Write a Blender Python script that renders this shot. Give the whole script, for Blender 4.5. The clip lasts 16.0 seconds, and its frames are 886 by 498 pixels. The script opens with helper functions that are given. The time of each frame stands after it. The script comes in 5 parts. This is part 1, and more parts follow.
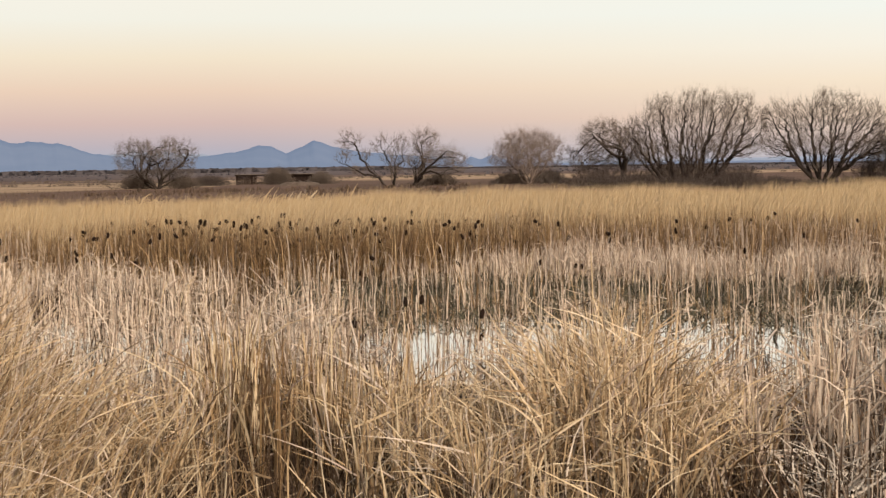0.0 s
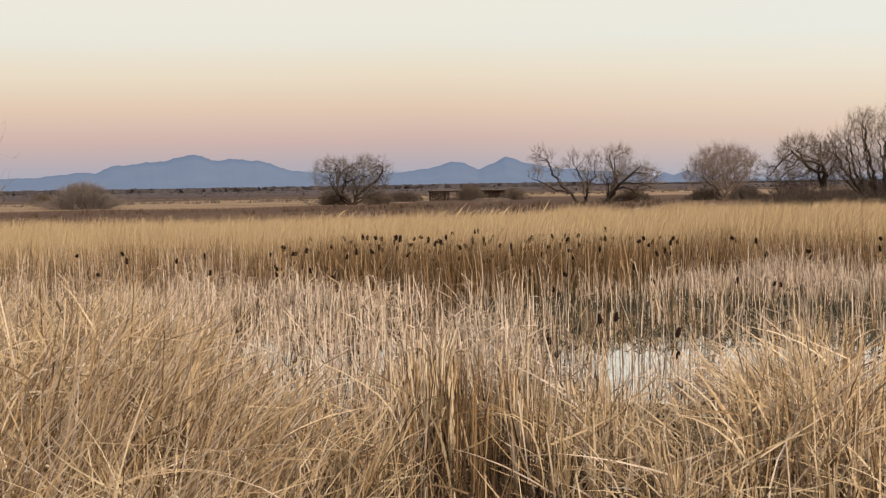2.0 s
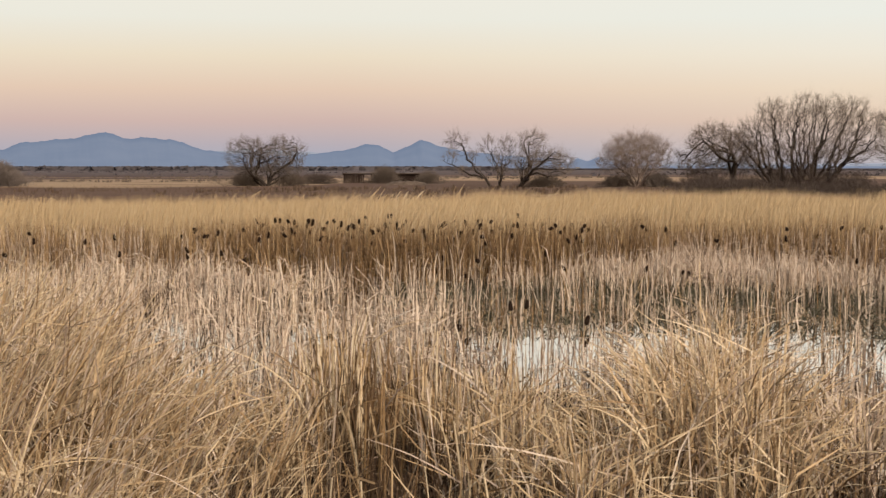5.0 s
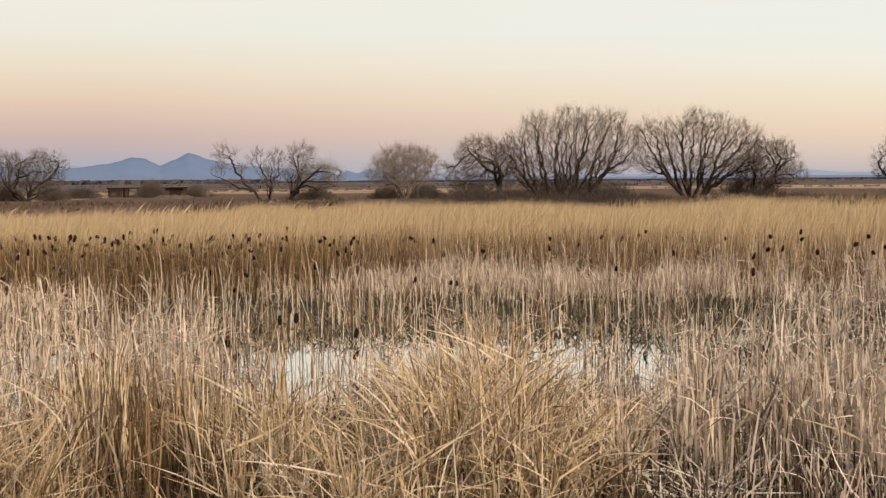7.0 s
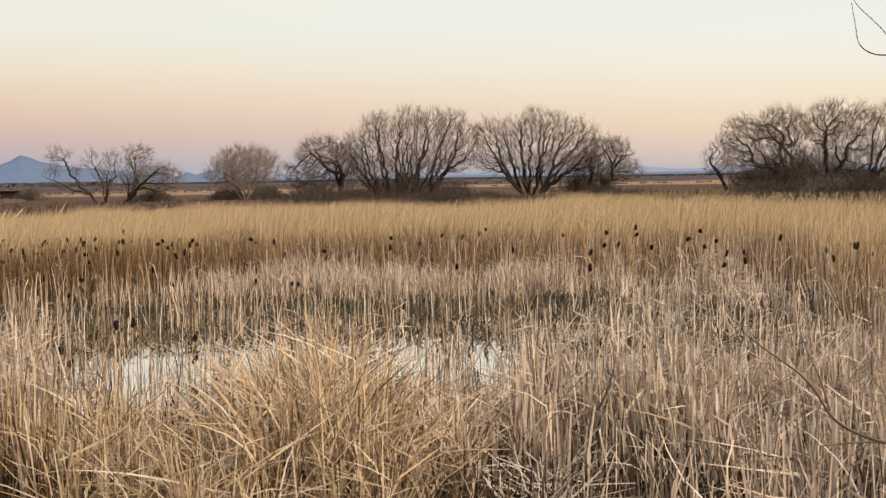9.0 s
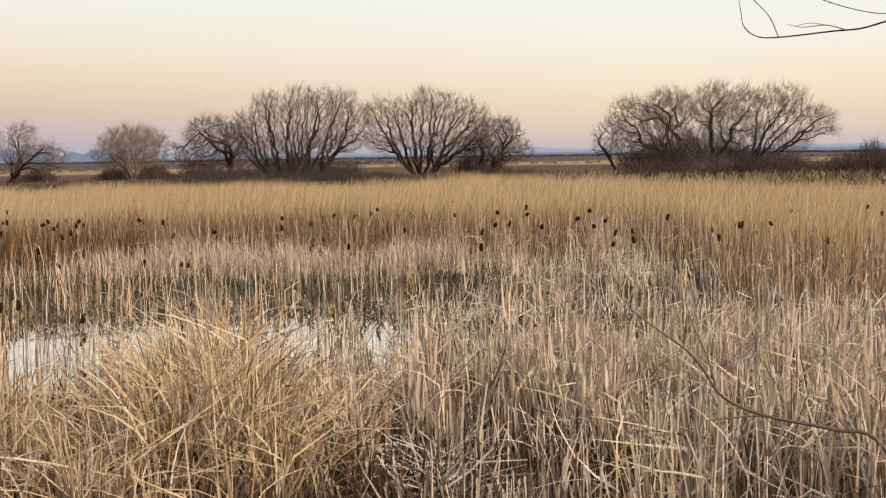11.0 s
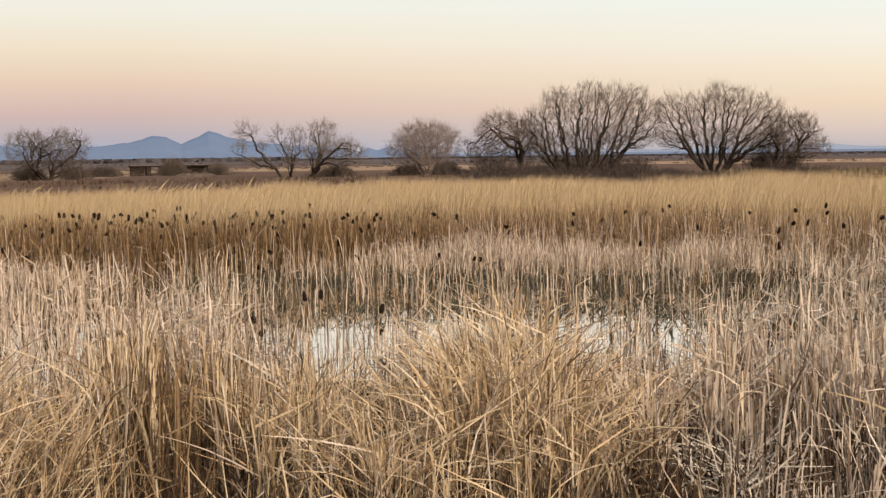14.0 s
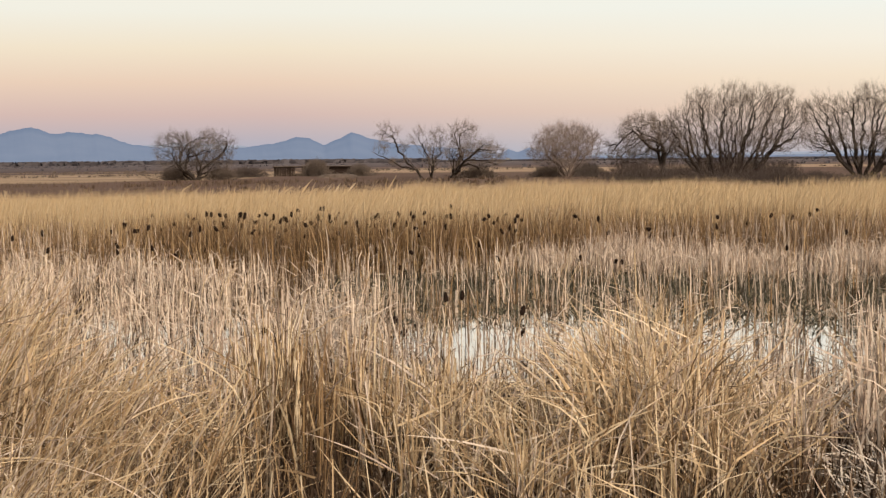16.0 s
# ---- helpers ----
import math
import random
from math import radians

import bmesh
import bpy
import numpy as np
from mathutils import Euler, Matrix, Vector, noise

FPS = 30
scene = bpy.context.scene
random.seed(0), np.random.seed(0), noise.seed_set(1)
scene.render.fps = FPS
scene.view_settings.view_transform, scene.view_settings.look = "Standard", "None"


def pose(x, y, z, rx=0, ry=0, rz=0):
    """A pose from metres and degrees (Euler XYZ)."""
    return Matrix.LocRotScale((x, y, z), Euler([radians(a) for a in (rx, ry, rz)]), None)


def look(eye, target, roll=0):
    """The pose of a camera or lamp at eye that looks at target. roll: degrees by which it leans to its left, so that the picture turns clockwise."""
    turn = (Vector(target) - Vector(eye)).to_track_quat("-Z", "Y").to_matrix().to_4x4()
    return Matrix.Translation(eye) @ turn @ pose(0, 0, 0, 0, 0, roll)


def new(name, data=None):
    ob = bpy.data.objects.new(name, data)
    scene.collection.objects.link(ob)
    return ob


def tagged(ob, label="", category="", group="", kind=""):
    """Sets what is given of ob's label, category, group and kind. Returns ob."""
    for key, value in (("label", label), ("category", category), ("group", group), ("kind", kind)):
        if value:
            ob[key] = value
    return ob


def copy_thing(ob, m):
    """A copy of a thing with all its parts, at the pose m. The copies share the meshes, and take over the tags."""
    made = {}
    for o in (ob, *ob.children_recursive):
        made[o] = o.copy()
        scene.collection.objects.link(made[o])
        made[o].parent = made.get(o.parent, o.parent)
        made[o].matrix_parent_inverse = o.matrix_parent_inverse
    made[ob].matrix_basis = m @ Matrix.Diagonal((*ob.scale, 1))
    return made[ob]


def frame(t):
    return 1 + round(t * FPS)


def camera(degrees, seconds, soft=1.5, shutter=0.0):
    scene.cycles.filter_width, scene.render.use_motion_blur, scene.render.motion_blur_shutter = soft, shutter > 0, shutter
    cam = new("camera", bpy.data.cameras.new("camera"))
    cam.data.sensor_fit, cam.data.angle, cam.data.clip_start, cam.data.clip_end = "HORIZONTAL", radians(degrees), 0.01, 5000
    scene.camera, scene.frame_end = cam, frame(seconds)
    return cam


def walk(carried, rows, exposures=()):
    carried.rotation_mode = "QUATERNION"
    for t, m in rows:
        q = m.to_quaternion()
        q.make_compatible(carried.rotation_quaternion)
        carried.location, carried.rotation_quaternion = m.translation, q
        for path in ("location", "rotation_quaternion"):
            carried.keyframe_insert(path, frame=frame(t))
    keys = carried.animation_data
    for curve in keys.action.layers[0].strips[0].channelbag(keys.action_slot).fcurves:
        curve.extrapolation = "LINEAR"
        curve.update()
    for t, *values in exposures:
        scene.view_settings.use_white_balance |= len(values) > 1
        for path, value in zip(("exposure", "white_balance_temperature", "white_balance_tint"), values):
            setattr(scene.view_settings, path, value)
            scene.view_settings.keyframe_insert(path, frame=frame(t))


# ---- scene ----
# Wetland of dead reeds at dusk; x to the east of the view, y along it, z up, water at z = 0.
EYE = 2.8
cam = camera(35.294, 16.0, soft=1.25, shutter=0.25)
# seconds, heading to the left, tilt up, lean, place of the eye
PATH = [
    (0, 5.092, -3.411, -0.849, 0.004, 0.002, 2.756),
    (0.5, 7.247, -3.091, -0.714, -0.014, -0.008, 2.765),
    (1, 9.523, -2.727, -0.683, -0.025, -0.001, 2.763),
    (1.5, 11.559, -2.578, -0.739, -0.040, -0.006, 2.766),
    (2, 12.947, -2.634, -0.952, -0.044, -0.000, 2.764),
    (2.5, 13.519, -2.782, -0.998, -0.048, 0.017, 2.760),
    (3, 13.439, -3.000, -0.735, -0.057, 0.030, 2.757),
    (3.2, 13.343, -3.099, -0.609, -0.054, 0.029, 2.759),
    (4.25, 12.000, -3.380, -0.250, -0.030, 0.000, 2.790),
    (5.3, 7.809, -3.301, 0.146, -0.009, -0.017, 2.819),
    (5.5, 6.589, -3.248, 0.223, -0.004, -0.027, 2.821),
    (6, 3.760, -3.032, 0.182, 0.009, -0.023, 2.822),
    (6.5, 1.706, -2.819, -0.039, 0.013, -0.020, 2.825),
    (7, 0.000, -2.886, -0.404, 0.029, -0.020, 2.824),
    (7.5, -1.846, -3.109, -0.636, 0.043, -0.020, 2.824),
    (8, -3.534, -3.109, -0.957, 0.060, -0.014, 2.821),
    (8.5, -4.892, -2.965, -1.136, 0.068, -0.005, 2.820),
    (9, -6.463, -2.977, -0.990, 0.072, -0.014, 2.822),
    (9.5, -8.174, -3.201, -0.830, 0.079, -0.018, 2.821),
    (9.7, -8.850, -3.318, -0.785, 0.081, -0.023, 2.818),
    (10.75, -11.000, -3.750, -0.900, 0.065, -0.030, 2.820),
    (11.8, -9.444, -4.142, -1.026, 0.040, -0.038, 2.816),
    (12, -8.681, -4.114, -1.016, 0.032, -0.039, 2.812),
    (12.5, -6.140, -3.966, -1.123, 0.015, -0.031, 2.815),
    (13, -3.529, -3.775, -1.069, -0.003, -0.023, 2.817),
    (13.5, -1.120, -3.802, -0.751, -0.017, -0.001, 2.811),
    (14, 0.872, -3.838, -0.769, -0.028, 0.026, 2.804),
    (14.5, 2.422, -3.866, -0.880, -0.034, 0.052, 2.800),
    (15, 3.720, -3.887, -0.818, -0.044, 0.066, 2.800),
    (15.5, 5.126, -3.871, -0.613, -0.056, 0.072, 2.797),
    (16, 6.604, -3.704, -0.553, -0.066, 0.066, 2.798),
]


def aim(heading, tilt, lean, x, y, z):
    a, b = radians(heading), radians(tilt)
    way = Vector((-math.sin(a) * math.cos(b), math.cos(a) * math.cos(b), math.sin(b)))
    return look((x, y, z), Vector((x, y, z)) + way * 10, lean)


walk(cam, [(t, aim(*p)) for t, *p in PATH], exposures=[(0.0, 0.12), (1.5, 0.0), (3.0, -0.03), (5.5, 0.02), (7.0, 0.03), (9.5, 0.05), (12.5, 0.11), (14.5, 0.09), (16.0, 0.1)])


# ---------------------------------------------------------------- world and sun
def ramp_of(nt, stops, factor):
    node = nt.nodes.new("ShaderNodeValToRGB")
    els = node.color_ramp.elements
    while len(els) < len(stops):
        els.new(0.5)
    for el, (pos, col) in zip(els, stops):
        el.position = pos
        el.color = (*col, 1)
    nt.links.new(factor, node.inputs["Fac"])
    return node.outputs["Color"]


def math_node(nt, op, a, b=0.0, clamp=False):
    node = nt.nodes.new("ShaderNodeMath")
    node.operation, node.use_clamp = op, clamp
    for i, value in enumerate((a, b)):
        if isinstance(value, (int, float)):
            node.inputs[i].default_value = value
        else:
            nt.links.new(value, node.inputs[i])
    return node.outputs[0]


def mix_colour(nt, factor, a, b, blend="MIX"):
    node = nt.nodes.new("ShaderNodeMix")
    node.data_type, node.blend_type = "RGBA", blend
    for i, value in ((0, factor), (6, a), (7, b)):
        if isinstance(value, (int, float)):
            node.inputs[i].default_value = value
        elif isinstance(value, tuple):
            node.inputs[i].default_value = (*value, 1)
        else:
            nt.links.new(value, node.inputs[i])
    return node.outputs[2]


def make_world():
    world = bpy.data.worlds.new("dusk_sky")
    world.use_nodes = True
    scene.world = world
    nt = world.node_tree
    nt.nodes.clear()
    tc = nt.nodes.new("ShaderNodeTexCoord")
    sep = nt.nodes.new("ShaderNodeSeparateXYZ")
    nt.links.new(tc.outputs["Generated"], sep.inputs[0])
    up = math_node(nt, "ARCTAN2", sep.outputs["Z"], math_node(nt, "SQRT", math_node(nt, "ADD",
                   math_node(nt, "MULTIPLY", sep.outputs["X"], sep.outputs["X"]),
                   math_node(nt, "MULTIPLY", sep.outputs["Y"], sep.outputs["Y"]))))
    # 0 at the horizon, 1 at 30 degrees up
    low = math_node(nt, "DIVIDE", up, radians(30), clamp=True)
    cool = ramp_of(nt, [(0.0, (0.36, 0.41, 0.52)), (0.030, (0.47, 0.42, 0.46)), (0.062, (0.62, 0.46, 0.42)),
                        (0.105, (0.77, 0.585, 0.455)), (0.15, (0.83, 0.72, 0.56)), (0.20, (0.83, 0.81, 0.715)),
                        (0.25, (0.86, 0.825, 0.735)), (0.33, (0.97, 0.88, 0.745)), (0.42, (0.84, 0.80, 0.715)), (0.55, (0.56, 0.62, 0.63)), (1.0, (0.22, 0.29, 0.37))], low)
    warm = ramp_of(nt, [(0.0, (0.50, 0.45, 0.47)), (0.030, (0.71, 0.57, 0.49)), (0.062, (0.84, 0.66, 0.49)),
                        (0.105, (0.88, 0.765, 0.595)), (0.15, (0.875, 0.835, 0.735)), (0.20, (0.835, 0.855, 0.795)),
                        (0.25, (0.84, 0.845, 0.78)), (0.33, (0.93, 0.87, 0.76)), (0.42, (0.84, 0.81, 0.74)), (0.55, (0.58, 0.63, 0.64)), (1.0, (0.24, 0.30, 0.37))], low)
    east = math_node(nt, "ADD", math_node(nt, "MULTIPLY", sep.outputs["X"], 1.8), 0.42, clamp=True)
    colour = mix_colour(nt, east, cool, warm)
    # the bright western sky behind the camera, where the sun has just gone down
    back = math_node(nt, "ADD", math_node(nt, "MULTIPLY", sep.outputs["Y"], -0.75), math_node(nt, "MULTIPLY", sep.outputs["X"], 0.45), clamp=True)
    near_horizon = math_node(nt, "SUBTRACT", 1.0, math_node(nt, "DIVIDE", up, radians(50), clamp=True))
    glow = math_node(nt, "MULTIPLY", math_node(nt, "MULTIPLY", back, back), near_horizon)
    colour = mix_colour(nt, math_node(nt, "MULTIPLY", glow, 1.0), colour, (2.2, 1.6, 1.0))
    bg = nt.nodes.new("ShaderNodeBackground")
    bg.inputs["Strength"].default_value = SKY
    nt.links.new(colour, bg.inputs["Color"])
    out = nt.nodes.new("ShaderNodeOutputWorld")
    nt.links.new(bg.outputs[0], out.inputs["Surface"])


SKY = 1.0
make_world()
sun = bpy.data.lights.new("sun", "SUN")
sun.energy, sun.angle, sun.color = 4.55, radians(10), (1.0, 0.86, 0.69)
sun_ob = new("sun", sun)
sun_ob.matrix_world = look((58, -62, 68), (0, 0, 0))


# ---------------------------------------------------------------- materials
def material(name):
    m = bpy.data.materials.new(name)
    m.use_nodes = True
    nt = m.node_tree
    b = nt.nodes["Principled BSDF"]
    return m, nt, b


def noise_of(nt, scale, detail=4.0, rough=0.6, stretch=None, kind="Object"):
    tc = nt.nodes.new("ShaderNodeTexCoord")
    vec = tc.outputs[kind]
    if stretch:
        mp = nt.nodes.new("ShaderNodeMapping")
        mp.inputs["Scale"].default_value = stretch
        nt.links.new(vec, mp.inputs[0])
        vec = mp.outputs[0]
    n = nt.nodes.new("ShaderNodeTexNoise")
    n.inputs["Scale"].default_value, n.inputs["Detail"].default_value, n.inputs["Roughness"].default_value = scale, detail, rough
    nt.links.new(vec, n.inputs["Vector"])
    return n.outputs["Fac"]


def bump(nt, b, height, strength, distance):
    n = nt.nodes.new("ShaderNodeBump")
    n.inputs["Strength"].default_value, n.inputs["Distance"].default_value = strength, distance
    nt.links.new(height, n.inputs["Height"])
    nt.links.new(n.outputs[0], b.inputs["Normal"])


def reed_material(name, stops, rough=0.65, through_light=0.12, mottle=1.2):
    """Straw whose colour changes from blade to blade and, in fine spots, along the blade."""
    m, nt, b = material(name)
    geo = nt.nodes.new("ShaderNodeNewGeometry")
    col = ramp_of(nt, stops, geo.outputs["Random Per Island"])
    patch = noise_of(nt, 0.35, 2.0)
    col = mix_colour(nt, math_node(nt, "MULTIPLY", patch, 0.35), col, tuple(c * 0.72 for c in stops[len(stops) // 2][1]))
    fine = noise_of(nt, 9.0, 3.0)
    col = mix_colour(nt, math_node(nt, "MULTIPLY", math_node(nt, "SUBTRACT", fine, 0.45, clamp=True), mottle), col, (0.16, 0.11, 0.07))
    nt.links.new(col, b.inputs["Base Color"])
    b.inputs["Roughness"].default_value = rough
    b.inputs["Specular IOR Level"].default_value = 0.3
    tr = nt.nodes.new("ShaderNodeBsdfTranslucent")
    nt.links.new(col, tr.inputs["Color"])
    mx = nt.nodes.new("ShaderNodeMixShader")
    mx.inputs[0].default_value = through_light
    nt.links.new(b.outputs[0], mx.inputs[1])
    nt.links.new(tr.outputs[0], mx.inputs[2])
    nt.links.new(mx.outputs[0], nt.nodes["Material Output"].inputs["Surface"])
    return m


GOLD = reed_material("golden_reed", [(0.0, (0.078, 0.042, 0.019)), (0.2, (0.246, 0.150, 0.072)), (0.45, (0.463, 0.312, 0.168)), (0.75, (0.625, 0.449, 0.270)), (1.0, (0.775, 0.611, 0.430))], 0.6, 0.10)
FIELD = reed_material("field_reed", [(0.0, (0.482, 0.338, 0.191)), (0.4, (0.554, 0.399, 0.232)), (0.75, (0.606, 0.456, 0.280)), (1.0, (0.658, 0.518, 0.343))], 0.75, 0.4, 0.35)
PALE = reed_material("bleached_reed", [(0.0, (0.142, 0.092, 0.063)), (0.2, (0.378, 0.279, 0.208)), (0.55, (0.578, 0.452, 0.358)), (1.0, (0.747, 0.629, 0.530))])
STRAW = reed_material("pale_straw", [(0.0, (0.132, 0.080, 0.043)), (0.25, (0.369, 0.255, 0.142)), (0.6, (0.568, 0.426, 0.265)), (1.0, (0.747, 0.615, 0.444))])
ROSE = reed_material("greyed_reed", [(0.0, (0.085, 0.052, 0.038)), (0.18, (0.27, 0.184, 0.138)), (0.4, (0.53, 0.402, 0.31)), (1.0, (0.79, 0.668, 0.55))], 0.65, 0.10)
BONE = reed_material("bone_grey_reed", [(0.0, (0.16, 0.125, 0.10)), (0.4, (0.45, 0.378, 0.312)), (1.0, (0.69, 0.608, 0.52))])
# brown stems, toned darker to carry some shade low in the stands
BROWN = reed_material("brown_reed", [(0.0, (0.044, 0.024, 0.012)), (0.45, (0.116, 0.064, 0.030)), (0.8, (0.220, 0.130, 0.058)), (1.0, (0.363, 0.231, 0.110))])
# near-black colour of the leaves that stand in for shade between the reeds
SHADE_REED = reed_material("shade_reed", [(0.0, (0.019, 0.010, 0.006)), (0.6, (0.036, 0.019, 0.010)), (0.9, (0.072, 0.040, 0.020)), (1.0, (0.160, 0.100, 0.052))], 0.9, 0.03)
SEDGE = reed_material("bank_sedge", [(0.0, (0.05, 0.030, 0.021)), (0.6, (0.095, 0.060, 0.041)), (1.0, (0.165, 0.110, 0.072))])
STRAW_BROWN = reed_material("browned_straw", [(0.0, (0.113, 0.064, 0.029)), (0.4, (0.265, 0.163, 0.078)), (0.8, (0.436, 0.288, 0.152)), (1.0, (0.568, 0.407, 0.237))])
MOSS = reed_material("drowned_moss", [(0.0, (0.018, 0.016, 0.010)), (0.6, (0.045, 0.042, 0.026)), (1.0, (0.12, 0.105, 0.068))], 0.8, 0.05)
OLIVE = reed_material("olive_grass", [(0.0, (0.09, 0.066, 0.036)), (0.5, (0.17, 0.128, 0.072)), (1.0, (0.29, 0.225, 0.135))], 0.8, 0.15)
LITTER = reed_material("reed_litter", [(0.0, (0.04, 0.024, 0.014)), (0.6, (0.13, 0.082, 0.048)), (1.0, (0.36, 0.26, 0.165))], 0.8, 0.03)


def bark_material(name, dark, light):
    m, nt, b = material(name)
    n = noise_of(nt, 6.0, 5.0, 0.7, (1, 1, 0.25))
    geo = nt.nodes.new("ShaderNodeNewGeometry")
    col = ramp_of(nt, [(0.25, dark), (0.75, light)], n)
    col = mix_colour(nt, math_node(nt, "MULTIPLY", geo.outputs["Random Per Island"], 0.5), col, tuple(0.5 * (p + q) for p, q in zip(dark, light)))
    nt.links.new(col, b.inputs["Base Color"])
    b.inputs["Roughness"].default_value = 0.9
    b.inputs["Specular IOR Level"].default_value = 0.15
    bump(nt, b, n, 0.5, 0.02)
    return m


BARK = bark_material("willow_bark", (0.016, 0.012, 0.010), (0.05, 0.038, 0.032))
TWIG = bark_material("willow_twigs", (0.125, 0.095, 0.078), (0.225, 0.175, 0.143))
TWIG_PALE = bark_material("pale_twigs", (0.115, 0.092, 0.082), (0.205, 0.168, 0.15))
TWIG_PINK = bark_material("pinkish_twigs", (0.15, 0.115, 0.10), (0.29, 0.225, 0.195))
SHRUB = bark_material("shrub_twigs", (0.072, 0.055, 0.045), (0.16, 0.123, 0.10))
SHRUB_DARK = bark_material("thicket_twigs", (0.040, 0.030, 0.027), (0.105, 0.079, 0.068))
WEED = bark_material("weed_stalks", (0.22, 0.16, 0.105), (0.44, 0.335, 0.235))
# scrub colour lightened to grey-violet, with the distance haze painted in
HAZED_SCRUB = bark_material("hazed_scrub", (0.072, 0.064, 0.072), (0.095, 0.084, 0.092))


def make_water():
    """Still water; a warm metallic base is added to brighten the sky it mirrors."""
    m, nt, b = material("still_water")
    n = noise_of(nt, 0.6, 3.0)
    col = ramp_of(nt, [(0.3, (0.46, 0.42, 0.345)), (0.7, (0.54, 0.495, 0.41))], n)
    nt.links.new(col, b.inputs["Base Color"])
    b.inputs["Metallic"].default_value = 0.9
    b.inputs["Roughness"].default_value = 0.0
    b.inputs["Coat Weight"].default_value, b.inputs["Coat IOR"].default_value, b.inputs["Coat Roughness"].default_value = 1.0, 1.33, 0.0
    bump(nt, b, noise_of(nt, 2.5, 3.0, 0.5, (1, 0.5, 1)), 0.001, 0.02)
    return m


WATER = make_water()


def make_ground():
    m, nt, b = material("dry_plain")
    big = noise_of(nt, 0.008, 4.0, 0.55, (0.6, 1.0, 1.0))
    mid = noise_of(nt, 0.06, 5.0, 0.65)
    fine = noise_of(nt, 3.0, 5.0, 0.7)
    tc = nt.nodes.new("ShaderNodeTexCoord")
    ln = nt.nodes.new("ShaderNodeVectorMath")
    ln.operation = "LENGTH"
    nt.links.new(tc.outputs["Object"], ln.inputs[0])
    dist = ln.outputs["Value"]
    # sedge bank, pale pasture, then dark scrub towards the mountains, in ragged belts
    wander = math_node(nt, "ADD", dist, math_node(nt, "MULTIPLY", math_node(nt, "SUBTRACT", big, 0.5), 90.0))
    wander = math_node(nt, "ADD", wander, math_node(nt, "MULTIPLY", math_node(nt, "SUBTRACT", mid, 0.5), 36.0))
    sx = nt.nodes.new("ShaderNodeSeparateXYZ")
    nt.links.new(tc.outputs["Object"], sx.inputs[0])
    side = math_node(nt, "MULTIPLY", math_node(nt, "ADD", math_node(nt, "DIVIDE", sx.outputs["X"], math_node(nt, "ADD", dist, 1.0)), 0.28), 8.0, clamp=True)
    wander = math_node(nt, "SUBTRACT", wander, math_node(nt, "MULTIPLY", side, 105.0))
    far_east = math_node(nt, "MULTIPLY", math_node(nt, "SUBTRACT", math_node(nt, "DIVIDE", sx.outputs["X"], math_node(nt, "ADD", dist, 1.0)), 0.0), 10.0, clamp=True)
    wander = math_node(nt, "SUBTRACT", wander, math_node(nt, "MULTIPLY", far_east, 50.0))
    # stops from 0.36 on have distance haze mixed into the scrub colour
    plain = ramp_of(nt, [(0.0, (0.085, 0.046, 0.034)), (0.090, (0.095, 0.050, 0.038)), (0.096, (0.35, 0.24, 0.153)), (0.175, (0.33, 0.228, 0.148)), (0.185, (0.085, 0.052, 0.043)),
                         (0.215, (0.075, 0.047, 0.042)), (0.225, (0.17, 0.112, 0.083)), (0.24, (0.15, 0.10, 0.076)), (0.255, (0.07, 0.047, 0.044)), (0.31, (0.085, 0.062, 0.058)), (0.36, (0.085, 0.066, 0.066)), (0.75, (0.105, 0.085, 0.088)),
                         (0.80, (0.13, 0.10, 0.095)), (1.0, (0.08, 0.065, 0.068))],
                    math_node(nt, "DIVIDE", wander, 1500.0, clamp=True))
    streak = noise_of(nt, 0.09, 4.0, 0.6, (0.14, 1.0, 1.0))
    plain = mix_colour(nt, math_node(nt, "MULTIPLY", math_node(nt, "SUBTRACT", streak, 0.5, clamp=True), 5.0, clamp=True), plain, (0.105, 0.062, 0.048))
    mud = ramp_of(nt, [(0.35, (0.035, 0.020, 0.012)), (0.65, (0.10, 0.058, 0.034))], mid)
    col = mix_colour(nt, math_node(nt, "DIVIDE", math_node(nt, "SUBTRACT", dist, 88.0), 16.0, clamp=True), mud, plain)
    close = math_node(nt, "SUBTRACT", 1.0, math_node(nt, "DIVIDE", math_node(nt, "SUBTRACT", dist, 200.0), 200.0, clamp=True))
    col = mix_colour(nt, math_node(nt, "MULTIPLY", math_node(nt, "MULTIPLY", mid, 0.3), close), col, (0.16, 0.115, 0.075))
    col = mix_colour(nt, math_node(nt, "MULTIPLY", math_node(nt, "MULTIPLY", fine, 0.25), close), col, (0.10, 0.075, 0.05))
    nt.links.new(col, b.inputs["Base Color"])
    b.inputs["Roughness"].default_value = 0.95
    b.inputs["Specular IOR Level"].default_value = 0.1
    bump(nt, b, fine, 0.6, 0.05)
    return m


GROUND = make_ground()


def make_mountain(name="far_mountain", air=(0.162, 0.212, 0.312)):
    """Bare rock; the blue evening haze before it is painted in as emission."""
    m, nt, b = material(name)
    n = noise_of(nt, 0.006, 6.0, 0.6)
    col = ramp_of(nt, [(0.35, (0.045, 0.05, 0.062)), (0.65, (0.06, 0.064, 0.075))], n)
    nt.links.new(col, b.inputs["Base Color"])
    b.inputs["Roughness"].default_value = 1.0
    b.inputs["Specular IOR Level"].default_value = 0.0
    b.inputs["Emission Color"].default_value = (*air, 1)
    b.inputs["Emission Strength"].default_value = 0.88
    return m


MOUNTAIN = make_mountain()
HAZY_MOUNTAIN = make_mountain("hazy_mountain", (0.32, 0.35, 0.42))


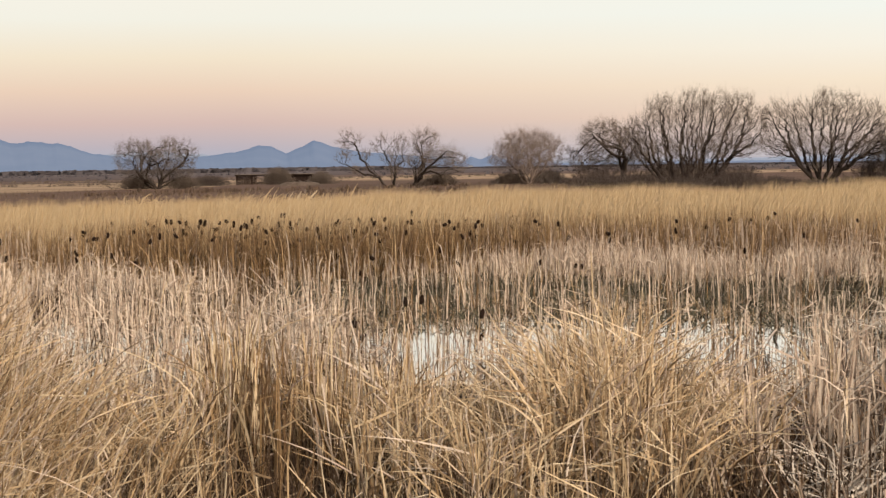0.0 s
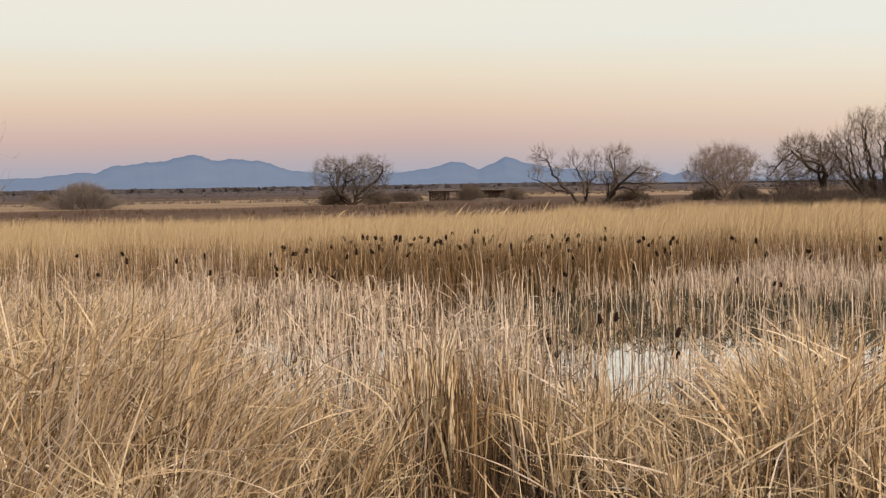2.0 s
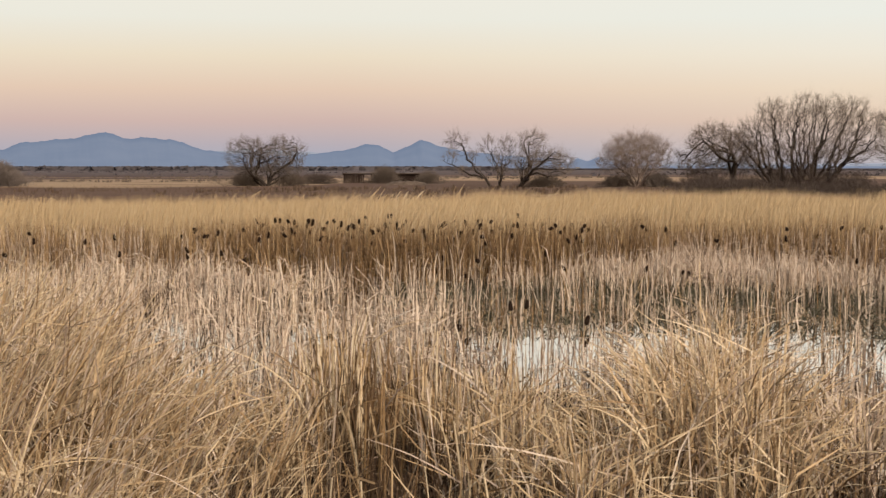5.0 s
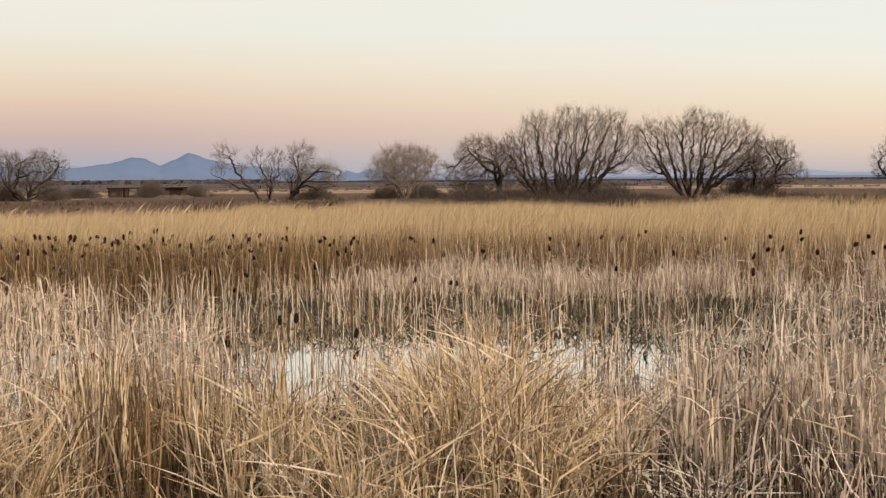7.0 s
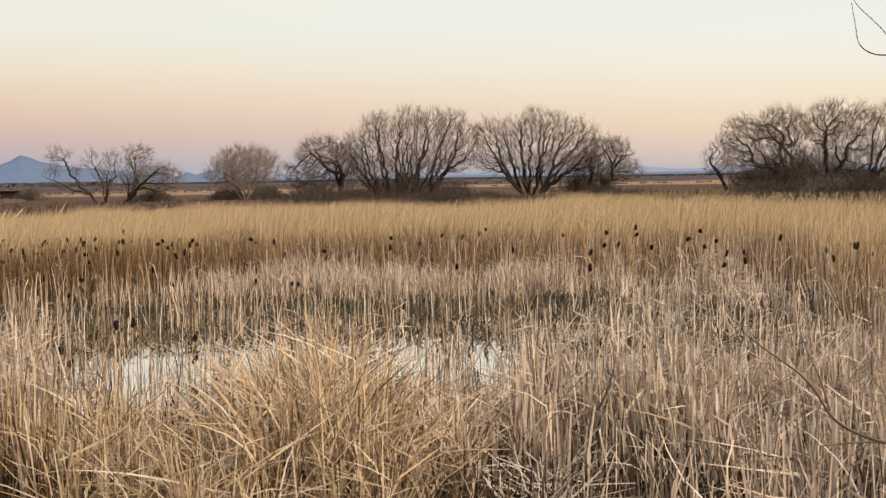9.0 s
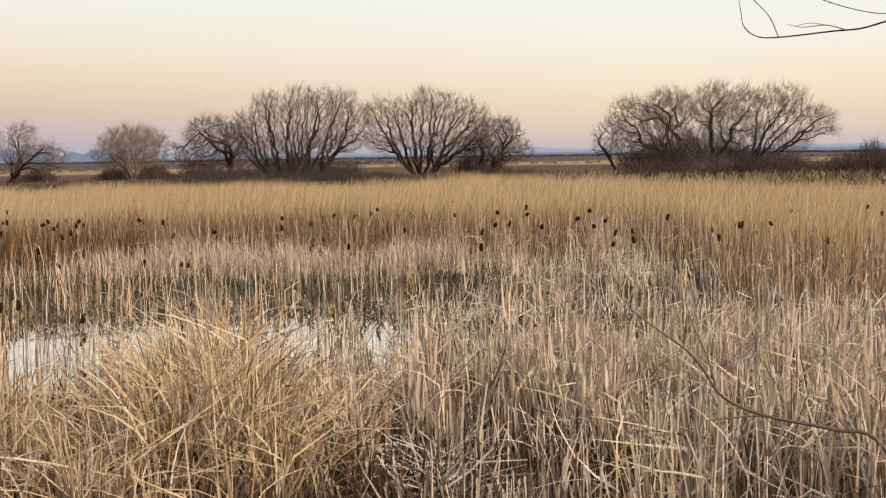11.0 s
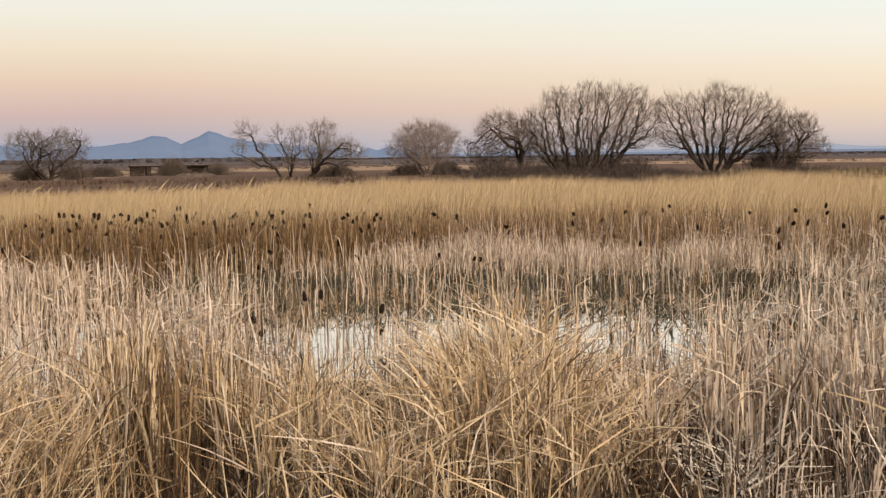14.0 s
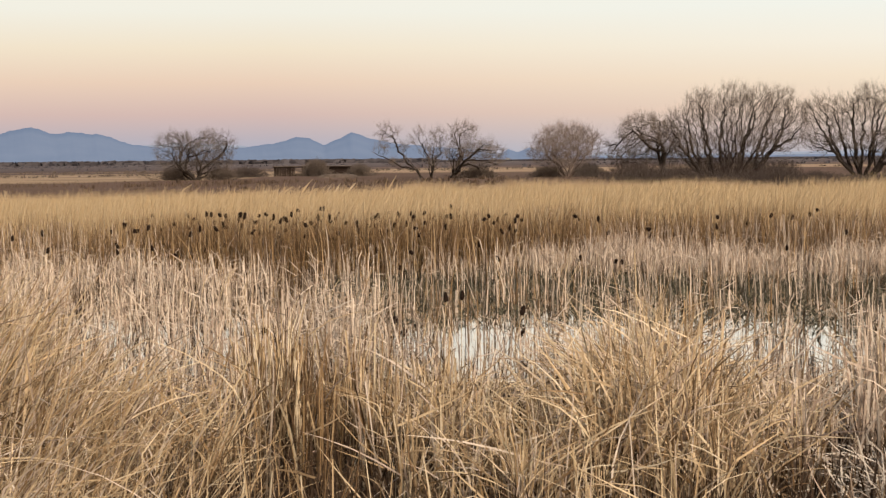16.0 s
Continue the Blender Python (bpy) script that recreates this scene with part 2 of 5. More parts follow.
def plain_material(name, dark, light, scale=8.0, rough=0.85, stretch=None):
    m, nt, b = material(name)
    n = noise_of(nt, scale, 5.0, 0.65, stretch)
    nt.links.new(ramp_of(nt, [(0.3, dark), (0.7, light)], n), b.inputs["Base Color"])
    b.inputs["Roughness"].default_value = rough
    b.inputs["Specular IOR Level"].default_value = 0.12
    bump(nt, b, n, 0.3, 0.01)
    return m


BIRD_DARK = plain_material("bird_dark", (0.007, 0.004, 0.003), (0.026, 0.015, 0.010), 60.0, 0.95)
TIMBER = plain_material("dark_timber", (0.010, 0.006, 0.005), (0.034, 0.021, 0.016), 5.0, 0.85, (6, 6, 0.6))
ROOFING = plain_material("weathered_roofing", (0.12, 0.095, 0.075), (0.23, 0.19, 0.155), 3.0)
PLASTER = plain_material("white_plaster", (0.55, 0.55, 0.54), (0.66, 0.66, 0.65), 1.0)
EARTH = plain_material("bank_earth", (0.06, 0.043, 0.033), (0.15, 0.11, 0.085), 2.0, 0.95)


# ---------------------------------------------------------------- mesh helpers
def mesh_of(name, verts, faces, mat, parent=None, label="", smooth=False):
    """One mesh object from arrays; faces all have the same number of corners."""
    me = bpy.data.meshes.new(name)
    verts = np.asarray(verts, dtype=np.float32).reshape(-1, 3)
    faces = np.asarray(faces, dtype=np.int32)
    n, k = faces.shape
    me.vertices.add(len(verts))
    me.vertices.foreach_set("co", verts.ravel())
    me.loops.add(n * k)
    me.loops.foreach_set("vertex_index", faces.ravel())
    me.polygons.add(n)
    me.polygons.foreach_set("loop_start", np.arange(0, n * k, k, dtype=np.int32))
    if smooth:
        me.polygons.foreach_set("use_smooth", np.ones(n, dtype=bool))
    me.update(calc_edges=True)
    me.materials.append(mat)
    ob = new(name, me)
    if parent:
        ob.parent = parent
    if label:
        ob["label"] = label
    return ob


def part(name, bm, mat, parent, label=""):
    me = bpy.data.meshes.new(name)
    bm.to_mesh(me)
    bm.free()
    me.materials.append(mat)
    ob = new(name, me)
    ob.parent = parent
    if label:
        ob["label"] = label
    return ob


def waves(seed, size, count=14):
    """A smooth random field over the plan, about 0 to 1, with lumps of about that size."""
    rng = np.random.default_rng(seed)
    k = rng.normal(0, 2 * math.pi / size / 1.6, (count, 2))
    ph = rng.uniform(0, 2 * math.pi, count)

    def field(x, y):
        s = sum(np.sin(kx * x + ky * y + p) for (kx, ky), p in zip(k, ph))
        return np.clip(0.5 + s / math.sqrt(count) * 0.42, 0, 1)
    return field


def polar(azimuth, r):
    a = np.radians(azimuth)
    return r * np.sin(a), r * np.cos(a)


def dip(az):
    """How much lower the far bank lies, in metres, along the view from the west to the east."""
    return 0.42 * np.clip((az + 0.5) / 2.5, 0, 1)


def ground_z(x, y):
    r = np.hypot(x, y)
    az = np.degrees(np.arctan2(x, y))
    shore = np.interp(az, [-40, -27, -21, -15, -9, 7, 10, 34], [20, 20, 17.5, 17.0, 18.8, 18.8, 16.0, 14.5])
    near = np.interp(r - shore, [-1.6, 0.4], [0.06, -0.22])
    z = np.interp(r, [0, 4.5, 8.5, 11, 76, 92, 108, 160, 230, 700, 4800],
                  [1.1, 1.05, 0.12, -0.22, -0.22, 0.45, 0.78, 0.76, 0.40, 0.0, -0.8])
    lump = np.sin(x * 0.21 + 1.3) * np.sin(y * 0.17 + 0.4) * 0.5 + np.sin(x * 0.06 - y * 0.09) * 0.5
    z = np.where(r > 8.5, np.maximum(z, near), z)
    z = z - dip(az) * np.interp(r, [96, 116, 165, 260], [0, 1, 1, 0])
    return z + lump * np.interp(r, [0, 60, 95, 200, 1000], [0.02, 0.02, 0.10, 0.16, 0.3])


def make_sheet():
    rings = np.concatenate([[0.0], np.geomspace(1.2, 4800, 120)])
    n = 200
    a = np.linspace(0, 2 * math.pi, n, endpoint=False)
    x = rings[:, None] * np.sin(a)
    y = rings[:, None] * np.cos(a)
    v = np.stack([x, y, ground_z(x, y)], -1).reshape(-1, 3)
    i = np.arange(len(rings) - 1)[:, None] * n
    j = np.arange(n)
    k = (j + 1) % n
    f = np.stack([i + j, i + k, i + n + k, i + n + j], -1).reshape(-1, 4)
    ob = mesh_of("ground", v, f, GROUND, smooth=True)
    tagged(ob, "dry brown plain with muddy marsh floor reaching the horizon", "ground", kind="structure")
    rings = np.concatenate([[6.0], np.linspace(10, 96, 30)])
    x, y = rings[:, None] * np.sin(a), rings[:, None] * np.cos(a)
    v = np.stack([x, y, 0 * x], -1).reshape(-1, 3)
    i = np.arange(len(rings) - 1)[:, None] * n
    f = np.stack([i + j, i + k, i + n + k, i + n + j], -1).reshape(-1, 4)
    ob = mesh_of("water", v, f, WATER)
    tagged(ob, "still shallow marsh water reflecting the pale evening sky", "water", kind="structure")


make_sheet()

# crest of the far ranges: azimuth in degrees, height over the plain in metres at 4.2 km
CREST = [(-75, 20), (-60, 34), (-45, 26), (-36, 32), (-29.2, 39), (-27.5, 53), (-26.9, 50), (-26.3, 69), (-24.1, 85), (-23.0, 104),
         (-22.2, 82), (-21.6, 88), (-20.9, 83), (-20.4, 82), (-19.1, 50), (-17.9, 40), (-16.0, 34), (-14.9, 38), (-13.5, 50), (-12.5, 69), (-12.0, 66), (-11.45, 43),
         (-10.3, 82), (-9.5, 63), (-8.7, 49), (-7.0, 36), (-5.4, 28), (-4.3, 10), (-3.9, 27), (-3.5, 18), (-3.0, 32), (-2.1, 6), (0, 3), (4, 3), (8, 3), (11, 3),
         (15.7, 3), (22, 4), (30, 6), (45, 10), (75, 20)]


def make_range(name, crest, r, depth, seed, label, mat=MOUNTAIN):
    rng = np.random.default_rng(seed)
    az = np.arange(-75, 75.01, 0.09)
    top = np.interp(az, [c[0] for c in crest], [c[1] for c in crest])
    rough = sum(rng.uniform(0.6, 1.0) * s * np.sin(az * f + rng.uniform(0, 6)) for s, f in ((1.0, 5.1), (0.7, 11.3), (0.4, 23.0), (0.25, 47.0)))
    top = np.maximum(top + rough * np.clip(top / 60, 0.1, 1.2), 2)
    rows = np.linspace(0, 1, 8)
    v = []
    for q in rows:
        spur = 0.035 * np.sin(az * 9 + q * 5 + 2 * np.sin(az * 2.3)) * math.sin(math.pi * q) + 0.012 * np.sin(az * 21 + q * 7) * math.sin(math.pi * q)
        h = top * np.clip(q ** 1.5 + spur * q, 0, 1.0) - 14 * (1 - q)
        x, y = polar(az, r - depth * (1 - q))
        v.append(np.stack([x, y, h + EYE], -1))
    x, y = polar(az, r + 60)
    v.append(np.stack([x, y, 0 * az - 20], -1))
    v = np.array(v)
    n = len(az)
    i = np.arange(len(v) - 1)[:, None] * n
    j = np.arange(n - 1)
    f = np.stack([i + j, i + j + 1, i + n + j + 1, i + n + j], -1).reshape(-1, 4)
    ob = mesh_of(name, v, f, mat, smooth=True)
    tagged(ob, label, "mountains", kind="structure")


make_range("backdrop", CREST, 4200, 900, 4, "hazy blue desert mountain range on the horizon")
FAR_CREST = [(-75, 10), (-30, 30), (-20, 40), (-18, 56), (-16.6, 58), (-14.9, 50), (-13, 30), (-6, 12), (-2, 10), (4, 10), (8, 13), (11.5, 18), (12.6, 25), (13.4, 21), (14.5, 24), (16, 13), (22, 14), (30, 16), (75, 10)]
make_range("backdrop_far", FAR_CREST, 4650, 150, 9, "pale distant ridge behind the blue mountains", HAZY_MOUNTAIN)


# ---------------------------------------------------------------- reeds
def scatter(seed, n, az0, az1, r0, r1, keep=None):
    """Random places in a sector of the marsh, thinned by keep(azimuth, r, x, y) in 0 to 1."""
    rng = np.random.default_rng(seed)
    az = rng.uniform(az0, az1, n)
    r = np.sqrt(rng.uniform(r0 * r0, r1 * r1, n))
    x, y = polar(az, r)
    if keep is not None:
        ok = rng.uniform(0, 1, n) < keep(az, r, x, y)
        az, r, x, y = az[ok], r[ok], x[ok], y[ok]
    return rng, az, r, x, y


def bell(v, centre, width):
    return np.exp(-((v - centre) / width) ** 2)


def step(v, a, b):
    t = np.clip((v - a) / (b - a), 0, 1)
    return t * t * (3 - 2 * t)


LEAF = lambda s: 1.0 - 0.9 * s ** 2.6
STALK = lambda s: 1.0 - 0.5 * s ** 2
PLUME = lambda s: np.interp(s, [0, 0.62, 0.76, 0.88, 1.0], [0.35, 0.4, 0.8, 1.15, 0.25])


def ribbons(name, label, mat, x, y, length, w, lean, heading, bend=0.0, at_s=0.6, sharp=0.8, seed=0, rings=7, form=LEAF, lift=0.0, turn=0.0, marks=None, category="reeds"):
    """One mesh of many leaves and stems. Each leans by an angle from the upright and bends on by another about the part at_s of its length:
    softly where sharp is wide, with a snapped kink where it is narrow. lift: height at which a lodged piece begins."""
    rng = np.random.default_rng(seed)
    n = len(x)
    col = lambda v: np.broadcast_to(np.asarray(v, dtype=float), (n,))[:, None]
    s = np.linspace(0, 1, rings) if marks is None else np.array(marks)
    mid = 0.5 * (s[1:] + s[:-1])[None, :]
    q = np.clip((mid - col(at_s)) / col(sharp) + 0.5, 0, 1)
    q = q * q * (3 - 2 * q)
    theta = col(lean) + col(bend) * q
    phi = col(heading) + col(turn) * q
    ds = col(length) * np.diff(s)[None, :]
    run = lambda d: np.concatenate([np.zeros((n, 1)), np.cumsum(d * ds, 1)], 1)
    base = ground_z(x, y)[:, None]
    px = x[:, None] + run(np.sin(theta) * np.cos(phi))
    py = y[:, None] + run(np.sin(theta) * np.sin(phi))
    pz = np.maximum(base - 0.03 + col(lift) + run(np.cos(theta)), base - 0.03)
    ang = rng.uniform(0, math.pi, n)[:, None] + s[None, :] * rng.normal(0, 0.6, n)[:, None]
    half = 0.5 * col(w) * form(s)[None, :]
    cx, cy = np.cos(ang) * half, np.sin(ang) * half
    flat = np.concatenate([np.abs(np.sin(theta)), np.abs(np.sin(theta[:, -1:]))], 1)
    cz = half * flat * 0.6
    v = np.stack([np.stack([px - cx, py - cy, pz - cz], -1), np.stack([px + cx, py + cy, pz + cz], -1)], 2)
    m = len(s)
    cell = np.array([(2 * a, 2 * a + 1, 2 * a + 3, 2 * a + 2) for a in range(m - 1)])
    f = (np.arange(n)[:, None, None] * (2 * m) + cell[None]).reshape(-1, 4)
    ob = mesh_of(name, v.reshape(-1, 3), f, mat, smooth=True)
    return tagged(ob, label, category, kind="stuff")


clump = waves(3, 1.6)
tuft = waves(4, 0.7)
broad = waves(5, 4.5)
drift = waves(8, 9.0)


def front_crest(az):
    """Height of the near stand along the bank, over the water."""
    return np.interp(az, [-40, -27, -24, -21.5, -20, -17, -15.6, -14.2, -10, -8.4, -4, -1.6, 0.2, 1.6, 3, 4.1, 4.9, 9, 10.2, 13, 34],
                     [1.62, 1.58, 1.4, 1.05, 0.92, 0.86, 0.95, 1.2, 1.14, 0.80, 0.77, 0.92, 1.16, 1.3, 1.2, 0.93, 0.72, 0.68, 0.84, 0.86, 0.88])


def front_limit(az):
    """How far out the near stand reaches."""
    return np.interp(az, [-40, -26, -23, -20.5, -16, -14.5, -9.2, -8, -2, 0, 3.2, 4.8, 9.4, 11.5, 34], [20.5, 19, 16, 14.0, 13.6, 14.4, 14.2, 13.4, 13.4, 14.6, 14.6, 13.2, 13.2, 16.5, 17])


def upright(az):
    """Share of straight stalks in the near stand."""
    return np.interp(az, [-40, -17, -15, -9.5, -8, -1, 4, 6.5, 9.5, 34], [0.16, 0.2, 0.78, 0.74, 0.45, 0.3, 0.28, 0.45, 0.62, 0.62])


# dark hollows in the near stand: azimuth, distance and size
HOLLOWS = [(-26.0, 9.3, 0.5), (-14.6, 9.6, 0.8), (-13.4, 10.6, 0.7), (-11.0, 9.4, 0.6), (-4.0, 9.0, 0.4), (0.3, 9.3, 0.4), (5.6, 9.4, 0.5), (9.1, 10.2, 0.5), (10.2, 9.5, 0.6), (10.8, 10.6, 0.5), (14.6, 9.6, 0.5), (12.4, 12.0, 0.45), (17.5, 10.6, 0.65), (20.5, 9.2, 0.5), (22.5, 11.0, 0.5), (25.5, 8.8, 0.4), (28.5, 9.0, 0.4)]


def hollow(x, y):
    k = 0.0
    for a, r, size in HOLLOWS:
        hx, hy = polar(a, r)
        k = k + bell(np.hypot((x - hx) / size, (y - hy) / (1.8 * size)), 0, 1)
    return np.clip(1 - 0.8 * k, 0, 1)


def front_reeds():
    def keep(az, r, x, y):
        edge = front_limit(az) + 0.9 * (clump(x, y) - 0.5)
        return hollow(x, y) * (0.25 + 0.75 * step(tuft(x, y) * 0.6 + clump(x, y) * 0.4, 0.32, 0.6)) * (1 - step(r, edge - 0.3, edge + 0.5)) * (1 - step(r, 10.5, 13.5) * np.where(az < -15, 0.6, 0.0))
    # tufts, and leaves in each of them
    rng, taz, tr, tx, ty = scatter(11, 8600, -38, 35, 8.0, 20.5, keep)
    m = len(tx)
    size = rng.uniform(0.6, 1.35, m)
    k = np.repeat(np.arange(m), np.maximum(3, (11.5 * size ** 1.4 * rng.uniform(0.5, 1.5, m)).astype(int)))
    n = len(k)
    a, d = rng.uniform(-math.pi, math.pi, n), np.abs(rng.normal(0, 1, n))
    x, y = tx[k] + np.cos(a) * d * 0.11 * size[k], ty[k] + np.sin(a) * d * 0.11 * size[k]
    az, r = taz[k], tr[k]
    east = step(az, 5.5, 9.5)
    west = 1 - step(az, -17.5, -14.5)
    H = (front_crest(az) + 0.08) * (0.86 - 0.16 * east + (0.28 + 0.34 * east) * clump(x, y)) * (1 - 0.16 * (1 - step(r, 8.8, 10.2)))
    w = rng.uniform(0.010, 0.023, n) * np.interp(r, [8.2, 10.5], [0.7, 1.0]) * (1 + 0.25 * east)
    # which way a leaf falls: to the right in the west, either way elsewhere, some outwards from the tuft
    side = np.where(rng.uniform(0, 1, n) < 0.52 + 0.33 * west, 0.0, math.pi)
    heading = np.where(rng.uniform(0, 1, n) < 0.3 - 0.15 * west, a, side + rng.normal(0, 0.6, n) * (1 - 0.15 * west))
    pick = rng.uniform(0, 1, n)
    up = upright(az)
    stalk = pick < up
    rest = (pick - up) / (1 - up)
    arch = ~stalk & (rest < 0.5 + 0.2 * west)
    snapped = ~stalk & (rest >= 0.5 + 0.2 * west) & (rest < 0.8 + 0.1 * west)
    lodged = ~stalk & (rest >= 0.8 + 0.1 * west)
    wisp = rng.uniform(0, 1, n) < 0.05 + 0.05 * west
    full = np.maximum(rng.uniform(0.45, 1.06, n), rng.uniform(0.4, 1.06, n)) * np.where(wisp, 1.26 - 0.14 * west, 1.0)
    shade = rng.uniform(0, 1, m)[k] * 0.6 + rng.uniform(0, 1, n) * 0.4
    tint = np.where(shade < 0.30 + 0.38 * east, np.where(rng.uniform(0, 1, n) < 0.22 + 0.36 * east, 3, 2), np.where(shade < 0.62 + 0.2 * east, 1, 0))
    tint = np.where((tint == 0) & (rng.uniform(0, 1, n) < 0.8 * east), 3, tint)
    tint = np.where((tint == 1) & (rng.uniform(0, 1, n) < 0.5 * east), 2, tint)
    # a brown patch near -11.8; elsewhere low brown leaves paint the shaded depth
    tint = np.where(rng.uniform(0, 1, n) < 0.15 * (1 - 0.4 * east) + 0.42 * bell(az, -11.8, 2.8) + 0.08 * west, 4, tint)
    H = np.where(tint == 4, (0.78 + 0.14 * bell(az, -11.8, 2.8)) * H, H)
    tint = np.where((tint != 4) & (rng.uniform(0, 1, n) < 0.22 * east), 5, tint)
    mats = ((GOLD, "golden"), (STRAW, "pale straw-coloured"), (PALE, "bleached"), (ROSE, "greyish-pink"), (BROWN, "brown"), (BONE, "bone-grey"))
    for i, (mat, word) in enumerate(mats):
        p = stalk & (tint == i)
        c = p.sum()
        if c:
            ribbons("reed_stalks", f"straight {word} dead reed stalks on the near bank", mat, x[p], y[p], H[p] * full[p], w[p], np.abs(rng.normal(0, 0.10, c)) + 0.03 * d[p] + west[p] * rng.uniform(0, 0.45, c), heading[p],
                    rng.normal(0, 0.12, c), 0.5, 1.0, 12 + i, 5, STALK)
        p = arch & (tint == i)
        c = p.sum()
        if c:
            bend = rng.uniform(0.25, 1.5, c) * (1 - 0.3 * west[p])
            ribbons("reed_bed", f"{word} dead reeds with long arching leaves on the near bank", mat, x[p], y[p], H[p] * full[p] * (1 + 0.22 * bend), w[p], np.abs(rng.normal(0.10, 0.16, c)) + 0.10 * west[p] + 0.04 * d[p], heading[p],
                    bend, rng.uniform(0.5, 0.75, c), 0.9, 22 + i, 8, LEAF, 0.0, rng.normal(0, 0.3, c))
        p = snapped & (tint == i)
        c = p.sum()
        if c:
            ribbons("snapped_reeds", f"{word} reed leaves snapped over with hanging tips", mat, x[p], y[p], H[p] * full[p] * rng.uniform(1.0, 1.35, c), w[p], np.abs(rng.normal(0.05, 0.14, c)), heading[p],
                    rng.uniform(0.7, 2.3, c), rng.uniform(0.4, 0.85, c), 0.12, 32 + i, 8, LEAF, 0.0, rng.normal(0, 0.6, c))
        p = lodged & (tint == i)
        c = p.sum()
        if c:
            ribbons("bent_reeds", f"broken {word} reed leaves lodged slantwise across the stand", mat, x[p], y[p], rng.uniform(0.35, 1.0, c), w[p], rng.uniform(0.7, 1.45, c), heading[p],
                    rng.normal(0.1, 0.35, c), 0.5, 0.9, 42 + i, 5, LEAF, H[p] * rng.uniform(0.15, 0.75, c))
    # close pinkish-grey stalks that fill the eastern stand
    rng, az, r, x, y = scatter(17, 2500, 8.5, 30, 10.2, 16.0, lambda az, r, x, y: step(az, 8.5, 11) * (1 - 0.6 * step(az, 16, 19)) * (0.25 + 0.75 * step(tuft(x, y), 0.35, 0.65)) * (0.3 + 0.7 * hollow(x, y)))
    n = len(x)
    ribbons("reed_stalks", "close-set greyish-pink dead reed stalks on the near bank", ROSE, x, y, 0.84 * rng.uniform(0.6, 1.12, n) * (0.8 + 0.4 * clump(x, y)), rng.uniform(0.012, 0.024, n), np.abs(rng.normal(0, 0.12, n)),
            rng.uniform(-math.pi, math.pi, n), rng.normal(0, 0.14, n), 0.5, 1.0, 18, 4, STALK)
    # low dark leaves added as the shade deep inside the stand
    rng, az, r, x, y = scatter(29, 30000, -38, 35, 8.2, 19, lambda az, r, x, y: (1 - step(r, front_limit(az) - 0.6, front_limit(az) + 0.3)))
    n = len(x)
    ribbons("shade_reeds", "low near-black reed leaves standing in for shade inside the stand", SHADE_REED, x, y, rng.uniform(0.25, 0.72, n), rng.uniform(0.010, 0.024, n), np.abs(rng.normal(0, 0.45, n)),
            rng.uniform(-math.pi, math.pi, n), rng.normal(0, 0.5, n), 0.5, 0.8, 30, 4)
    # low tangle of broken stalks on the mud
    rng, az, r, x, y = scatter(15, 9000, -38, 35, 7.8, 16, lambda az, r, x, y: 0.35 + 0.65 * hollow(x, y) - step(r, front_limit(az) - 1, front_limit(az) + 0.5))
    n = len(x)
    ribbons("reed_litter", "low tangle of dull broken reed stalks", LITTER, x, y, rng.uniform(0.2, 0.6, n), rng.uniform(0.008, 0.018, n), rng.uniform(0.3, 1.5, n),
            rng.uniform(-math.pi, math.pi, n), rng.normal(0, 0.4, n), 0.5, 0.5, 16, 4, STALK, rng.uniform(0, 0.18, n))
    # a heap of fallen bleached stalks
    rng, az, r, x, y = scatter(39, 4200, 7.5, 14.5, 9.4, 13.0, lambda az, r, x, y: bell(az, 10.8, 1.0) * bell(r, 11.0, 0.7) * (0.3 + 0.7 * step(tuft(x, y), 0.3, 0.6)))
    n = len(x)
    ribbons("fallen_stalks", "heap of fallen bleached reed stalks", BONE, x, y, rng.uniform(0.3, 0.8, n), rng.uniform(0.010, 0.022, n), rng.uniform(0.8, 1.55, n),
            rng.uniform(-math.pi, math.pi, n), rng.normal(0.1, 0.5, n), 0.5, 0.3, 40, 5, STALK, rng.uniform(0, 0.34, n))


front_reeds()


def open_water(az, r):
    """1 in the open pools, 0 where reeds stand thick."""
    far = np.interp(az, [-11, -7, -4, -2.5, 0, 9, 11], [30, 32, 32.5, 32.0, 31.6, 31.8, 31.5])
    pool = step(az, -10.5 - 1.5 * step(r, 22, 26), -6.4 - 1.9 * step(r, 22, 26)) * (1 - step(az, 9.0, 10.6)) * step(r, 15.5, 17) * (1 - step(r, far - 1.2, far + 0.2))
    east = bell(az, 13, 2.6) * bell(r, 20.5, 2.0) * 0.55 + bell(az, 18.5, 2.5) * bell(r, 20.5, 1.6) * 0.45 + bell(az, 13.5, 3.5) * bell(r, 28, 2.2) * 0.5
    west = bell(az, -14.3, 2.0) * bell(r, 26.5, 4.5) * 0.85 + step(az, -23, -21) * (1 - step(az, -17, -14)) * bell(r, 18.4, 1.2) * 0.6 + bell(az, -9.5, 3.8) * bell(r, 29.5, 3.4) * 0.8
    return np.clip(np.maximum(pool, np.maximum(east, west)), 0, 1)


def field_start(az):
    return np.interp(az, [-40, -22, -17, -14, -7, -3, 11, 14, 21, 23, 36], [35.5, 35.5, 34.6, 33.0, 33.4, 35.3, 35.8, 35.8, 35, 27, 26])


